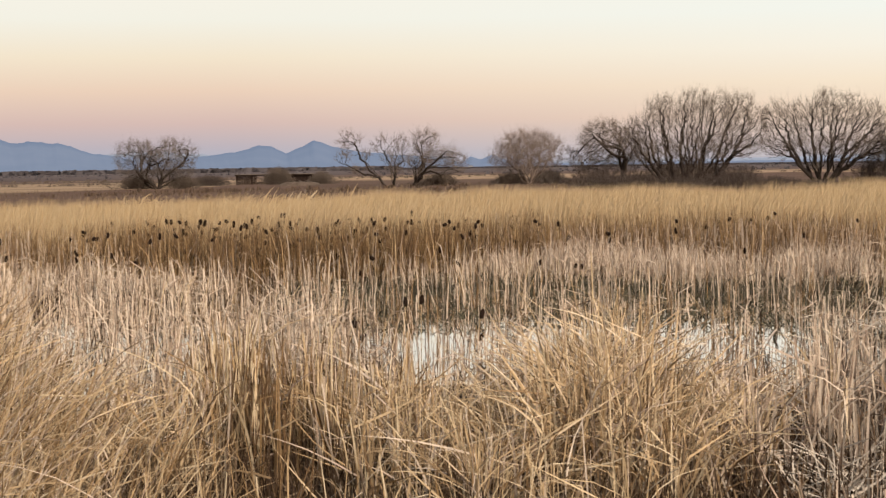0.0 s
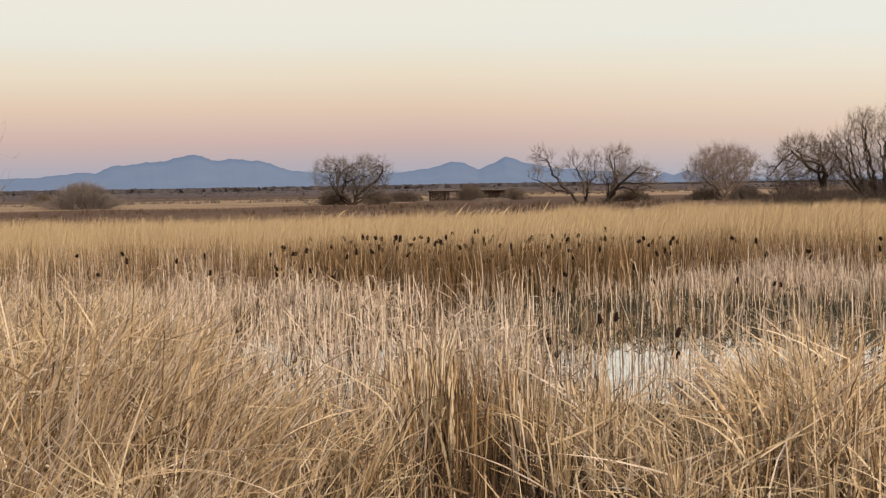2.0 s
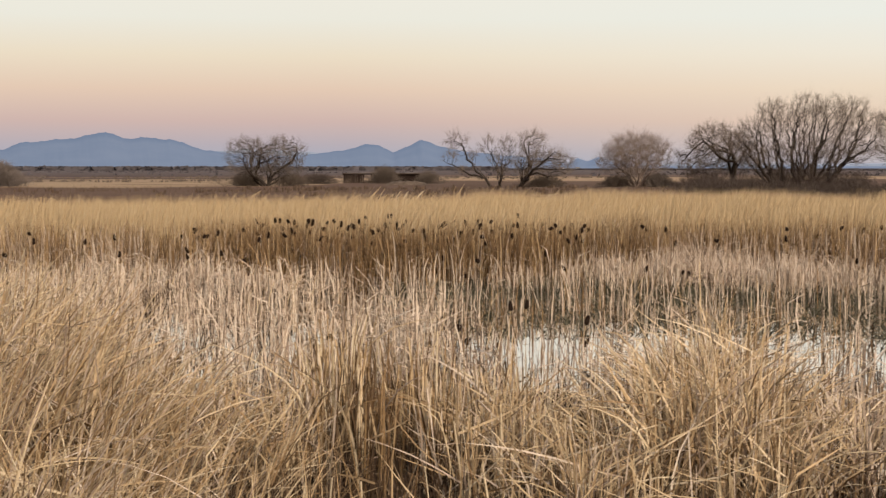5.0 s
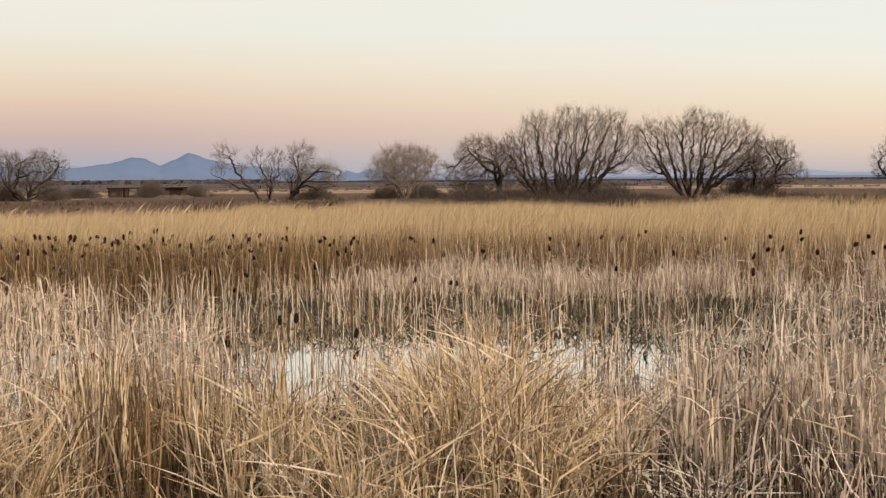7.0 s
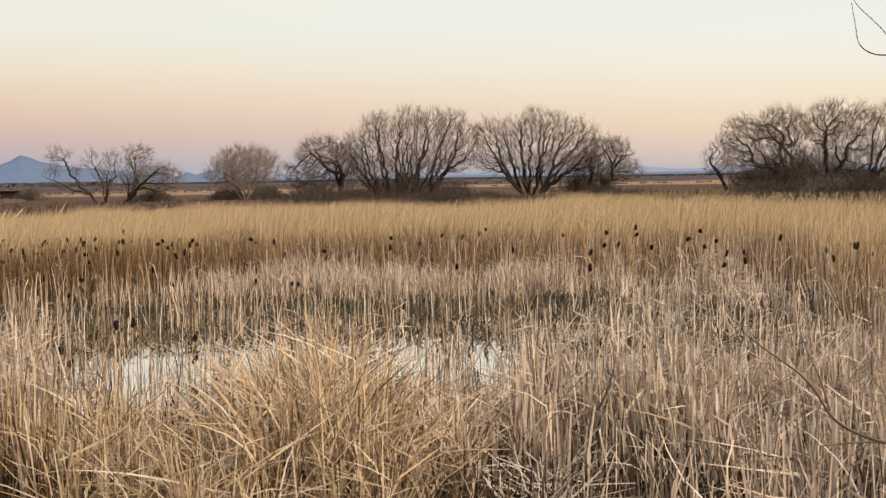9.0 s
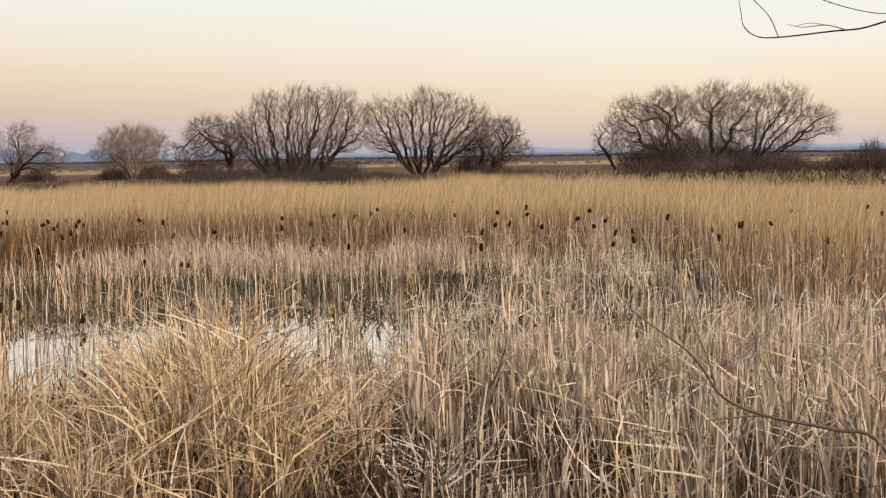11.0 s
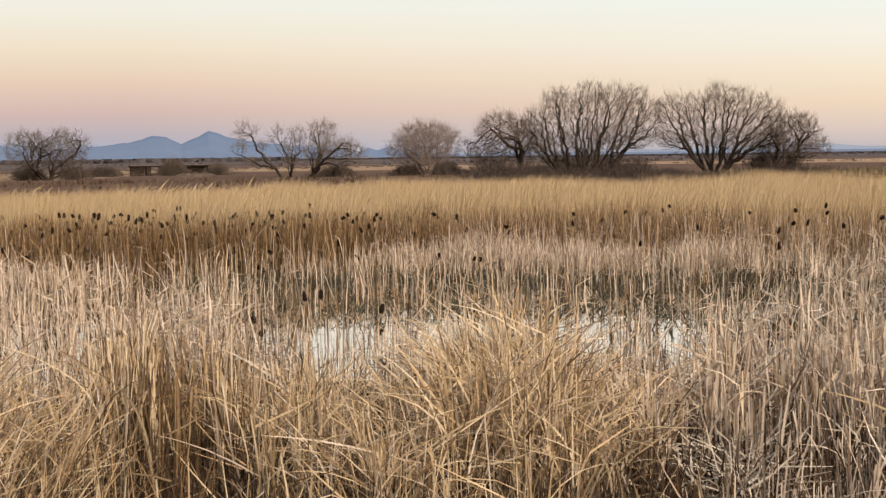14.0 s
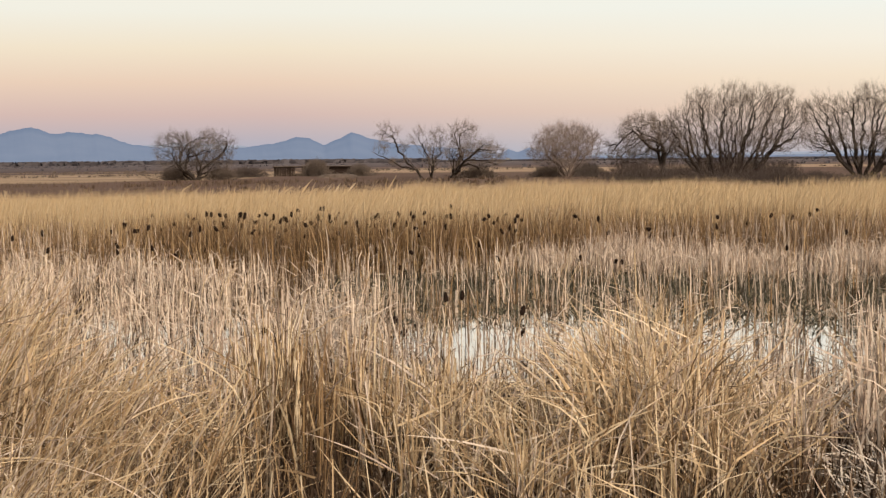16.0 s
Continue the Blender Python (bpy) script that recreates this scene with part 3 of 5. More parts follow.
def middle_reeds():
    def keep(az, r, x, y):
        o = open_water(az, r)
        return (1 - o) ** 1.5 * (0.10 + 0.90 * step(clump(x, y) * 0.65 + broad(x, y) * 0.35, 0.38, 0.62)) * (1 - 0.65 * step(az, 9, 11) * step(r, 21, 23) * step(broad(x, y) * 0.6 + drift(x, y) * 0.4, 0.48, 0.62)) * (1 - step(r, field_start(az) - 0.5, field_start(az) + 1.2)) * step(r, front_limit(az) - 1.0, front_limit(az) + 1.0)
    rng, az, r, x, y = scatter(21, 52000, -38, 35, 13, 38.5, keep)
    n = len(x)
    h = (0.22 + 0.26 * broad(x, y) + 0.44 * clump(x, y)) * np.maximum(rng.uniform(0.5, 1.15, n), rng.uniform(0.35, 1.15, n)) + 0.2
    tint = np.where(rng.uniform(0, 1, n) < 0.2 + 0.2 * step(az, 9, 14), 1, 0)
    tint = np.where(rng.uniform(0, 1, n) < 0.05 + 0.25 * step(az, 8, 12), 2, tint)
    kink = rng.uniform(0, 1, n) < 0.45
    for i, (mat, word) in enumerate(((PALE, "bleached"), (ROSE, "greyish-pink"), (BONE, "bone-grey"))):
        p = (tint == i) & ~kink
        c = p.sum()
        ribbons("marsh_stalks", f"thin {word} reed stalks standing in shallow water", mat, x[p], y[p], h[p], rng.uniform(0.014, 0.034, c), np.abs(rng.normal(0, 0.12, c)) + rng.uniform(0.1, 0.9, c) * (rng.uniform(0, 1, c) < 0.3),
                rng.uniform(-math.pi, math.pi, c), rng.normal(0, 0.15, c), 0.5, 0.9, 22 + i, 3, STALK)
        p = (tint == i) & kink
        c = p.sum()
        ribbons("snapped_stalks", f"snapped {word} reed stalks with tops fallen over in the marsh", mat, x[p], y[p], h[p] * rng.uniform(0.9, 1.4, c), rng.uniform(0.013, 0.028, c), np.abs(rng.normal(0, 0.26, c)),
                rng.uniform(-math.pi, math.pi, c), rng.uniform(0.6, 2.4, c), rng.uniform(0.4, 0.8, c), 0.15, 52 + i, 5, STALK)
    # single thin stems standing in the open pool, taller towards its far side
    rng, az, r, x, y = scatter(47, 5200, -12, 11, 16.5, 32.5, lambda az, r, x, y: open_water(az, r) * (0.12 + 0.88 * step(clump(x, y), 0.45, 0.75)) * (0.62 + 0.2 * step(r, 22, 25)) * (1 + 0.6 * (1 - step(az, -7, -4))))
    n = len(x)
    old = rng.uniform(0, 1, n) < 0.3
    for p, mat, word in ((~old, PALE, "pale"), (old, BROWN, "brown")):
        c = p.sum()
        ribbons("pool_stems", f"single thin {word} reed stems standing in the open pool", mat, x[p], y[p], rng.uniform(0.25, 0.8, c) * np.interp(r[p], [17, 22, 27], [0.75, 0.9, 1.35]) + 0.2, rng.uniform(0.011, 0.024, c),
                np.abs(rng.normal(0, 0.10, c)) + rng.uniform(0.2, 1.0, c) * (rng.uniform(0, 1, c) < 0.12), rng.uniform(-math.pi, math.pi, c),
                rng.normal(0, 0.15, c) + rng.uniform(0.8, 2.2, c) * (rng.uniform(0, 1, c) < 0.12), 0.6, 0.2, 48, 4, STALK)
    # weed on the darker water, added to darken it like mirrored reeds
    rng, az, r, x, y = scatter(49, 15500, -12, 10.5, 21.8, 31.5, lambda az, r, x, y: step(r + 1.4 * (clump(x, y) - 0.5), 22.3, 23.6) * (0.4 + 0.6 * step(broad(x, y) * 0.5 + tuft(x, y) * 0.5, 0.35, 0.6)))
    n = len(x)
    ribbons("weed_and_reflection", "olive-black weed laid on the water as the dark reflection of reeds", MOSS, x, y, rng.uniform(0.16, 0.38, n), rng.uniform(0.014, 0.04, n), rng.uniform(0.6, 1.45, n),
            rng.uniform(-math.pi, math.pi, n), rng.uniform(0, 0.5, n), 0.5, 0.5, 50, 3, LEAF, 0.19)
    # dark matted growth in the gaps of the eastern bed
    rng, az, r, x, y = scatter(51, 9000, 9, 26, 21.5, 32, lambda az, r, x, y: step(broad(x, y) * 0.6 + drift(x, y) * 0.4, 0.48, 0.62) * step(az, 9, 11) * (1 - step(r, field_start(az) - 3, field_start(az) - 1.5)))
    n = len(x)
    ribbons("weed_and_reflection", "dull olive-black matted growth among the eastern reeds", MOSS, x, y, rng.uniform(0.2, 0.5, n), rng.uniform(0.014, 0.036, n), rng.uniform(0.3, 1.4, n),
            rng.uniform(-math.pi, math.pi, n), rng.uniform(0, 0.6, n), 0.5, 0.5, 54, 3, LEAF, 0.19)
    # dark leaves between the pale stalks, added as the shade among them
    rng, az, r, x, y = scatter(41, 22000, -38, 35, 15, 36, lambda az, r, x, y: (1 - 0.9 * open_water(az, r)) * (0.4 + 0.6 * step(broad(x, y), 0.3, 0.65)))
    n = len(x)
    ribbons("shade_reeds", "near-black reed leaves standing in for shade between the marsh stalks", SHADE_REED, x, y, rng.uniform(0.3, 0.75, n), rng.uniform(0.014, 0.03, n), np.abs(rng.normal(0, 0.35, n)),
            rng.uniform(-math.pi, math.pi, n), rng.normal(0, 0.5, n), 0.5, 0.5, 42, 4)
    # tall scattered golden leaves among them
    rng, az, r, x, y = scatter(23, 5200, -38, 35, 15, 34, lambda az, r, x, y: (1 - 0.97 * open_water(az, r)) * step(drift(x, y), 0.35, 0.7) * (0.45 + 0.55 * step(-az, 20, 24)) * (1 - 0.6 * step(az, 7, 11)))
    n = len(x)
    ribbons("scattered_reeds", "scattered taller golden reed leaves in the marsh", STRAW, x, y, rng.uniform(0.8, 1.35, n), rng.uniform(0.010, 0.020, n), np.abs(rng.normal(0.05, 0.2, n)), rng.normal(0, 0.9, n),
            rng.uniform(0.0, 1.3, n), 0.65, 0.8, 24, 6)
    # a low bleached bed at the far side of the pool
    def bed_start(az):
        return np.interp(az, [-4.5, -2.5, 0, 5, 8, 12.5], [34.6, 33.2, 32.3, 31.8, 32.2, 32.2])
    rng, az, r, x, y = scatter(25, 13500, -4.5, 12.5, 30.5, 36.2, lambda az, r, x, y: (0.2 + 0.8 * step(clump(x, y) * 0.6 + broad(x, y) * 0.6, 0.35, 0.7)) * step(az, -4.5, -1.5) * (1 - step(az, 11, 12.5)) * step(r + 1.2 * (clump(x, y) - 0.5), bed_start(az), bed_start(az) + 0.6))
    n = len(x)
    h = rng.uniform(0.45, 0.96, n) * (0.75 + 0.42 * clump(x, y)) + 0.2
    ribbons("bleached_bed", "low bleached pinkish reed bed at the far side of the pool", PALE, x, y, h, rng.uniform(0.014, 0.034, n), np.abs(rng.normal(0, 0.2, n)) + rng.uniform(0, 0.7, n) * (rng.uniform(0, 1, n) < 0.25),
            rng.uniform(-math.pi, math.pi, n), rng.normal(0, 0.6, n), 0.6, 0.4, 26, 4)
    # dull green-black matted growth at its foot
    def foot(az):
        return np.interp(az, [-12, -7, -3, 0, 5, 9], [30.6, 29.8, 29.6, 28.6, 27.8, 28.8])
    rng, az, r, x, y = scatter(27, 19000, -12, 11.5, 26.8, 35.0, lambda az, r, x, y: step(r + 3.0 * (clump(x, y) - 0.5), foot(az), foot(az) + 1) * (1 - 0.7 * step(az, -3, -1) * step(r, 33, 34)))
    n = len(x)
    ribbons("drowned_litter", "dull green-black matted growth lying in the water", MOSS, x, y, rng.uniform(0.2, 0.5, n), rng.uniform(0.014, 0.034, n), rng.uniform(0.3, 1.4, n),
            rng.uniform(-math.pi, math.pi, n), rng.uniform(0, 0.6, n), 0.5, 0.5, 28, 4, LEAF, 0.15)


middle_reeds()


def field_edge(az):
    return np.interp(az, [-40, -27, -16, -10, -6.5, 0, 5, 8.5, 12, 15, 20.7, 26, 36], [74, 72, 70, 70, 78, 77, 74, 69, 84, 78, 66, 58, 54])


def back_reeds():
    def keep(az, r, x, y):
        return (0.5 + 0.5 * step(clump(x, y), 0.25, 0.6)) * step(r + 2.5 * (drift(x, y) - 0.5), field_start(az) + 1.0 + 0.8 * step(az, -3, 0), field_start(az) + 3.4 + 0.8 * step(az, -3, 0)) * (1 - step(r, field_edge(az) - 2, field_edge(az) + 2))
    rng, az, r, x, y = scatter(31, 236000, -38, 35, 26, 86, keep)
    n = len(x)
    h = (1.55 * rng.uniform(0.86, 1.10, n) * (0.84 + 0.32 * broad(x, y)) + np.interp(az, [-27, -21, -17, -12, -9, -6, -2, 36], [-0.24, -0.26, -0.22, -0.18, -0.10, -0.06, 0.0, 0.02]) * step(r, 46, 66)) * np.interp(r, [26, 36, 39, 44, 56], [0.92, 1.05, 1.06, 1.01, 1.0]) + 0.2
    bend = np.abs(rng.normal(0.35, 0.4, n))
    ribbons("reed_field", "wide field of tall golden reeds with plumes bending in the wind", FIELD, x, y, h * (1 + 0.05 * bend), rng.uniform(0.011, 0.0235, n),
            np.abs(rng.normal(0.05, 0.10, n)), rng.normal(0.2, 1.1, n), bend, 0.8, 0.5, 32, 6, PLUME, marks=(0, 0.62, 0.78, 1.0))
    # brown stems at its front, their dark tone also painting the shade at its foot
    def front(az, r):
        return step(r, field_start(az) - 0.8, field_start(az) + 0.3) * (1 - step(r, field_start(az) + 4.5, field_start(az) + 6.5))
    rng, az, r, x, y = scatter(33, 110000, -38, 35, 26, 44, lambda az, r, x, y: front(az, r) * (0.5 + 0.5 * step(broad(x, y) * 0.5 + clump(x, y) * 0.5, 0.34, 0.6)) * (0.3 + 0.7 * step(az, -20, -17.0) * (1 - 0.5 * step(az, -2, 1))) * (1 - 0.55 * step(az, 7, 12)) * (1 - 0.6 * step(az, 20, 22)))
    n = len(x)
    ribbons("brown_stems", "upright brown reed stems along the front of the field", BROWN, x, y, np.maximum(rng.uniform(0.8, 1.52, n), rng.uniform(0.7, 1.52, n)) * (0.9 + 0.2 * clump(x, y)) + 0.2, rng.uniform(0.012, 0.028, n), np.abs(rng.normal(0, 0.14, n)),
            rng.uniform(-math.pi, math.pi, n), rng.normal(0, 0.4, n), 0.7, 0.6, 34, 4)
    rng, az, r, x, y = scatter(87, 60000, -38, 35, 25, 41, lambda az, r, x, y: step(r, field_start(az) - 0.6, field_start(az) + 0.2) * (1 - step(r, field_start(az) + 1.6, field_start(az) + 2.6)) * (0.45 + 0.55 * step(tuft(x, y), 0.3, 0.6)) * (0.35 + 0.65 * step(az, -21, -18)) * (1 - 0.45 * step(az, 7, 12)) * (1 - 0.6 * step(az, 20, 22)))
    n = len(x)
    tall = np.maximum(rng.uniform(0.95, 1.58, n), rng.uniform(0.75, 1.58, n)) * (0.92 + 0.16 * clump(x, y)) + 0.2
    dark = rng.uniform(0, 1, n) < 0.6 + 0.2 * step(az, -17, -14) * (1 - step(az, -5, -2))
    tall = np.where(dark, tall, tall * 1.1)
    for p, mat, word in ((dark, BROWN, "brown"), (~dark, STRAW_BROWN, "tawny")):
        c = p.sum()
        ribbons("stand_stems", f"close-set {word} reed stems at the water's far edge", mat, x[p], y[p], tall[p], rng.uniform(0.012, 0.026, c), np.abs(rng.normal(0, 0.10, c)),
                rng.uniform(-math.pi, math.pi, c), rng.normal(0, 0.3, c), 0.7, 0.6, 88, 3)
    # pale and golden stalks standing before the field
    rng, az, r, x, y = scatter(37, 64000, -38, 35, 25, 43, lambda az, r, x, y: front(az, r + 0.6) * (0.2 + 0.8 * step(clump(x, y), 0.35, 0.65)) * (1 - 0.55 * step(az, -18, -15) * (1 - step(az, -2, 1))))
    n = len(x)
    h = np.maximum(rng.uniform(0.45, 1.42, n), rng.uniform(0.3, 1.42, n)) * (0.85 + 0.2 * drift(x, y)) + 0.2
    gold = rng.uniform(0, 1, n) < np.interp(az, [-22, -18, -7, -3, 20, 23], [0.3, 0.6, 0.6, 0.15, 0.06, 0.5])
    kink = rng.uniform(0, 1, n) < 0.4
    for p, mat, label in ((~gold, PALE, "tall thin bleached stalks in front of the golden field"), (gold, STRAW_BROWN, "thin golden-brown stalks in front of the reed field")):
        c = p.sum()
        ribbons("bleached_stalks" if mat is PALE else "golden_stalks", label, mat, x[p], y[p], h[p], rng.uniform(0.012, 0.026, c), np.abs(rng.normal(0, 0.12, c)),
                rng.uniform(-math.pi, math.pi, c), np.where(kink[p], rng.uniform(0.5, 2.4, c), rng.normal(0, 0.15, c)), 0.65, 0.3, 38, 5, STALK)
    # tall plumes that lean out over the far edge of the field
    rng, az, r, x, y = scatter(81, 1500, -19, -5, 64, 80, lambda az, r, x, y: bell(r, field_edge(az) - 1.5, 2.2) * (0.2 + 0.8 * step(az, -15, -14) * (1 - step(az, -8, -6.5))) * (0.2 + 0.8 * step(clump(x, y), 0.45, 0.7)))
    n = len(x)
    ribbons("leaning_plumes", "tall tawny reed plumes leaning over at the field's far edge", STRAW, x, y, rng.uniform(1.7, 2.35, n), rng.uniform(0.04, 0.075, n), rng.uniform(0.05, 0.4, n),
            rng.normal(0.0, 0.35, n), rng.uniform(0.4, 1.2, n), 0.78, 0.7, 82, 7, PLUME)
    # pale ragged reeds behind the field under the trees
    rng, az, r, x, y = scatter(83, 9000, 1, 32, 56, 96, lambda az, r, x, y: bell(r, field_edge(az) + 4.0, 2.6) * step(clump(x, y), 0.35, 0.7) * (0.25 + 0.75 * step(az, 11, 13)))
    n = len(x)
    ribbons("edge_reeds", "ragged pale reeds standing behind the golden field", PALE, x, y, rng.uniform(0.9, 1.55, n), rng.uniform(0.02, 0.045, n), np.abs(rng.normal(0.1, 0.2, n)),
            rng.uniform(-math.pi, math.pi, n), rng.uniform(0, 1.2, n), 0.7, 0.5, 84, 4)
    # olive grass on the eastern bank
    rng, az, r, x, y = scatter(85, 16000, 8, 36, 84, 150, lambda az, r, x, y: step(az, 9, 13) * (0.35 + 0.65 * step(drift(x, y), 0.3, 0.6)))
    n = len(x)
    ribbons("olive_grass", "dry olive-brown grass on the eastern bank", OLIVE, x, y, rng.uniform(0.4, 0.95, n), rng.uniform(0.09, 0.24, n), np.abs(rng.normal(0, 0.3, n)),
            rng.uniform(-math.pi, math.pi, n), np.abs(rng.normal(0, 0.5, n)), 0.6, 0.8, 86, 3)
    # dark sedge on the bank behind
    rng, az, r, x, y = scatter(35, 36000, -40, 36, 66, 170, lambda az, r, x, y: step(r, field_edge(az) - 1, field_edge(az) + 6) * (0.15 + 0.85 * step(drift(x, y), 0.35, 0.7)) * (1 - step(r, 118, 150) * (1 - 0.9 * step(az, -4, 1))))
    n = len(x)
    ribbons("bank_sedge", "dark brown dry sedge on the far bank", SEDGE, x, y, rng.uniform(0.18, 0.5, n), rng.uniform(0.02, 0.06, n), np.abs(rng.normal(0, 0.3, n)),
            rng.uniform(-math.pi, math.pi, n), np.abs(rng.normal(0, 0.5, n)), 0.6, 0.8, 36, 3)


back_reeds()


# ---------------------------------------------------------------- cattails in place of perched birds
def spindle(profile, sides, seed, rough=0.0):
    """A lathe-turned body from (height, radius) pairs, with an uneven skin."""
    rng = np.random.default_rng(seed)
    bm = bmesh.new()
    rings = []
    for z, rad in profile:
        ring = []
        for k in range(sides):
            a = 2 * math.pi * k / sides
            q = rad * (1 + rough * rng.uniform(-1, 1))
            ring.append(bm.verts.new((q * math.cos(a), q * math.sin(a), z)))
        rings.append(ring)
    for lo, hi in zip(rings, rings[1:]):
        for k in range(sides):
            bm.faces.new((lo[k], lo[(k + 1) % sides], hi[(k + 1) % sides], hi[k]))
    bm.faces.new(rings[0][::-1])
    bm.faces.new(rings[-1])
    return bm


# the dark heads stand in for blackbirds perched on the reeds
def make_bird_cattail(height, length, fat, nod, seed, label):
    thing = new("cattail")
    tagged(thing, label, "cattail", "cattails in the marsh")
    part("stem", spindle([(-0.25, 0.007), (0.4 * height, 0.006), (height, 0.005)], 5, seed), STRAW, thing, "thin straw-coloured stem")
    head = part("bird_stand_in", spindle([(0, 0.3 * fat), (0.1 * length, 0.85 * fat), (0.35 * length, fat), (0.7 * length, 0.95 * fat), (0.92 * length, 0.6 * fat), (length, 0.2 * fat)], 8, seed + 1, 0.22), BIRD_DARK, thing, "dark brown seed head in place of a perched bird")
    head.matrix_local = Matrix.Translation((0, 0, height - 0.005)) @ Matrix.Rotation(nod, 4, "Y")
    part("spike", spindle([(length - 0.01, 0.004), (length + 0.06, 0.002)], 4, seed + 2), STRAW, head)
    return thing


def cattails():
    rng = np.random.default_rng(91)
    plain = "cattail with a dark brown head in place of a bird perched among dead reeds"
    kinds = [make_bird_cattail(1.0, 0.15, 0.036, 0.1, 1, plain), make_bird_cattail(1.0, 0.115, 0.040, 0.5, 2, "cattail with a short ragged dark head in place of a perched bird"),
             make_bird_cattail(1.0, 0.17, 0.032, 0.25, 3, "cattail with a long dark brown head in place of a perched bird"), make_bird_cattail(1.0, 0.125, 0.044, 0.9, 4, "cattail with a dark head hanging over in place of a perched bird")]
    spots = []
    for az0, az1, r0, r1, h0, h1, count, tilt in ((-20, -3, 33.2, 39.0, 0.5, 1.42, 150, 0.16), (-16, -6, 33.4, 38.5, 0.75, 1.45, 64, 0.16), (-30, -20, 33, 37, 0.7, 1.3, 9, 0.15), (-3, 12, 34.6, 38.5, 0.7, 1.35, 34, 0.14),
                                                  (12, 31, 27, 36, 0.85, 1.45, 34, 0.12), (-22, 9, 18.2, 21.5, 0.35, 0.7, 12, 0.5), (-16, 8, 26, 32, 0.5, 0.9, 8, 0.3)):
        for _ in range(count):
            spots.append((rng.uniform(az0, az1), rng.uniform(r0, r1), rng.uniform(h0, h1), rng.normal(0, tilt), rng.normal(0, tilt)))
    for i, (az, r, h, tx, ty) in enumerate(spots):
        x, y = polar(az, r)
        m = Matrix.Translation((x, y, float(ground_z(x, y)))) @ Matrix.Rotation(tx, 4, "X") @ Matrix.Rotation(ty, 4, "Y") @ Matrix.Rotation(rng.uniform(0, 6.28), 4, "Z")
        kind = kinds[i % 4] if i >= 4 else None
        thing = copy_thing(kind, m) if kind else kinds[i]
        if not kind:
            thing.matrix_world = m
        drop = (h + 0.22) - 1.0
        thing.location.z += drop


cattails()


# ---------------------------------------------------------------- bare trees
def tubes(a, b, ra, rb, sides):
    """Tapered prisms from a to b, as arrays of vertices and faces."""
    d = b - a
    d = d / np.maximum(np.linalg.norm(d, axis=1, keepdims=True), 1e-6)
    ref = np.where(np.abs(d[:, 2:3]) < 0.9, np.array([[0, 0, 1.0]]), np.array([[1.0, 0, 0]]))
    u = np.cross(d, ref)
    u /= np.linalg.norm(u, axis=1, keepdims=True)
    w = np.cross(d, u)
    t = np.arange(sides) * 2 * math.pi / sides
    ring = np.cos(t)[None, :, None] * u[:, None] + np.sin(t)[None, :, None] * w[:, None]
    v = np.stack([a[:, None] + ring * ra[:, None, None], b[:, None] + ring * rb[:, None, None]], 1)
    k = np.arange(sides)
    cell = np.stack([k, (k + 1) % sides, sides + (k + 1) % sides, sides + k], -1)
    f = (np.arange(len(a))[:, None, None] * (2 * sides) + cell[None]).reshape(-1, 4)
    return v.reshape(-1, 3), f


def shoots(a, b, r, seed=7):
    """Fine flattened shoots from a that taper to a point at b."""
    rng = np.random.default_rng(seed)
    d = b - a
    u = np.cross(d, rng.normal(0, 1, d.shape))
    u /= np.maximum(np.linalg.norm(u, axis=1, keepdims=True), 1e-6)
    v = np.stack([a - u * r[:, None], a + u * r[:, None], b], 1)
    return v.reshape(-1, 3), np.arange(3 * len(a)).reshape(-1, 3)


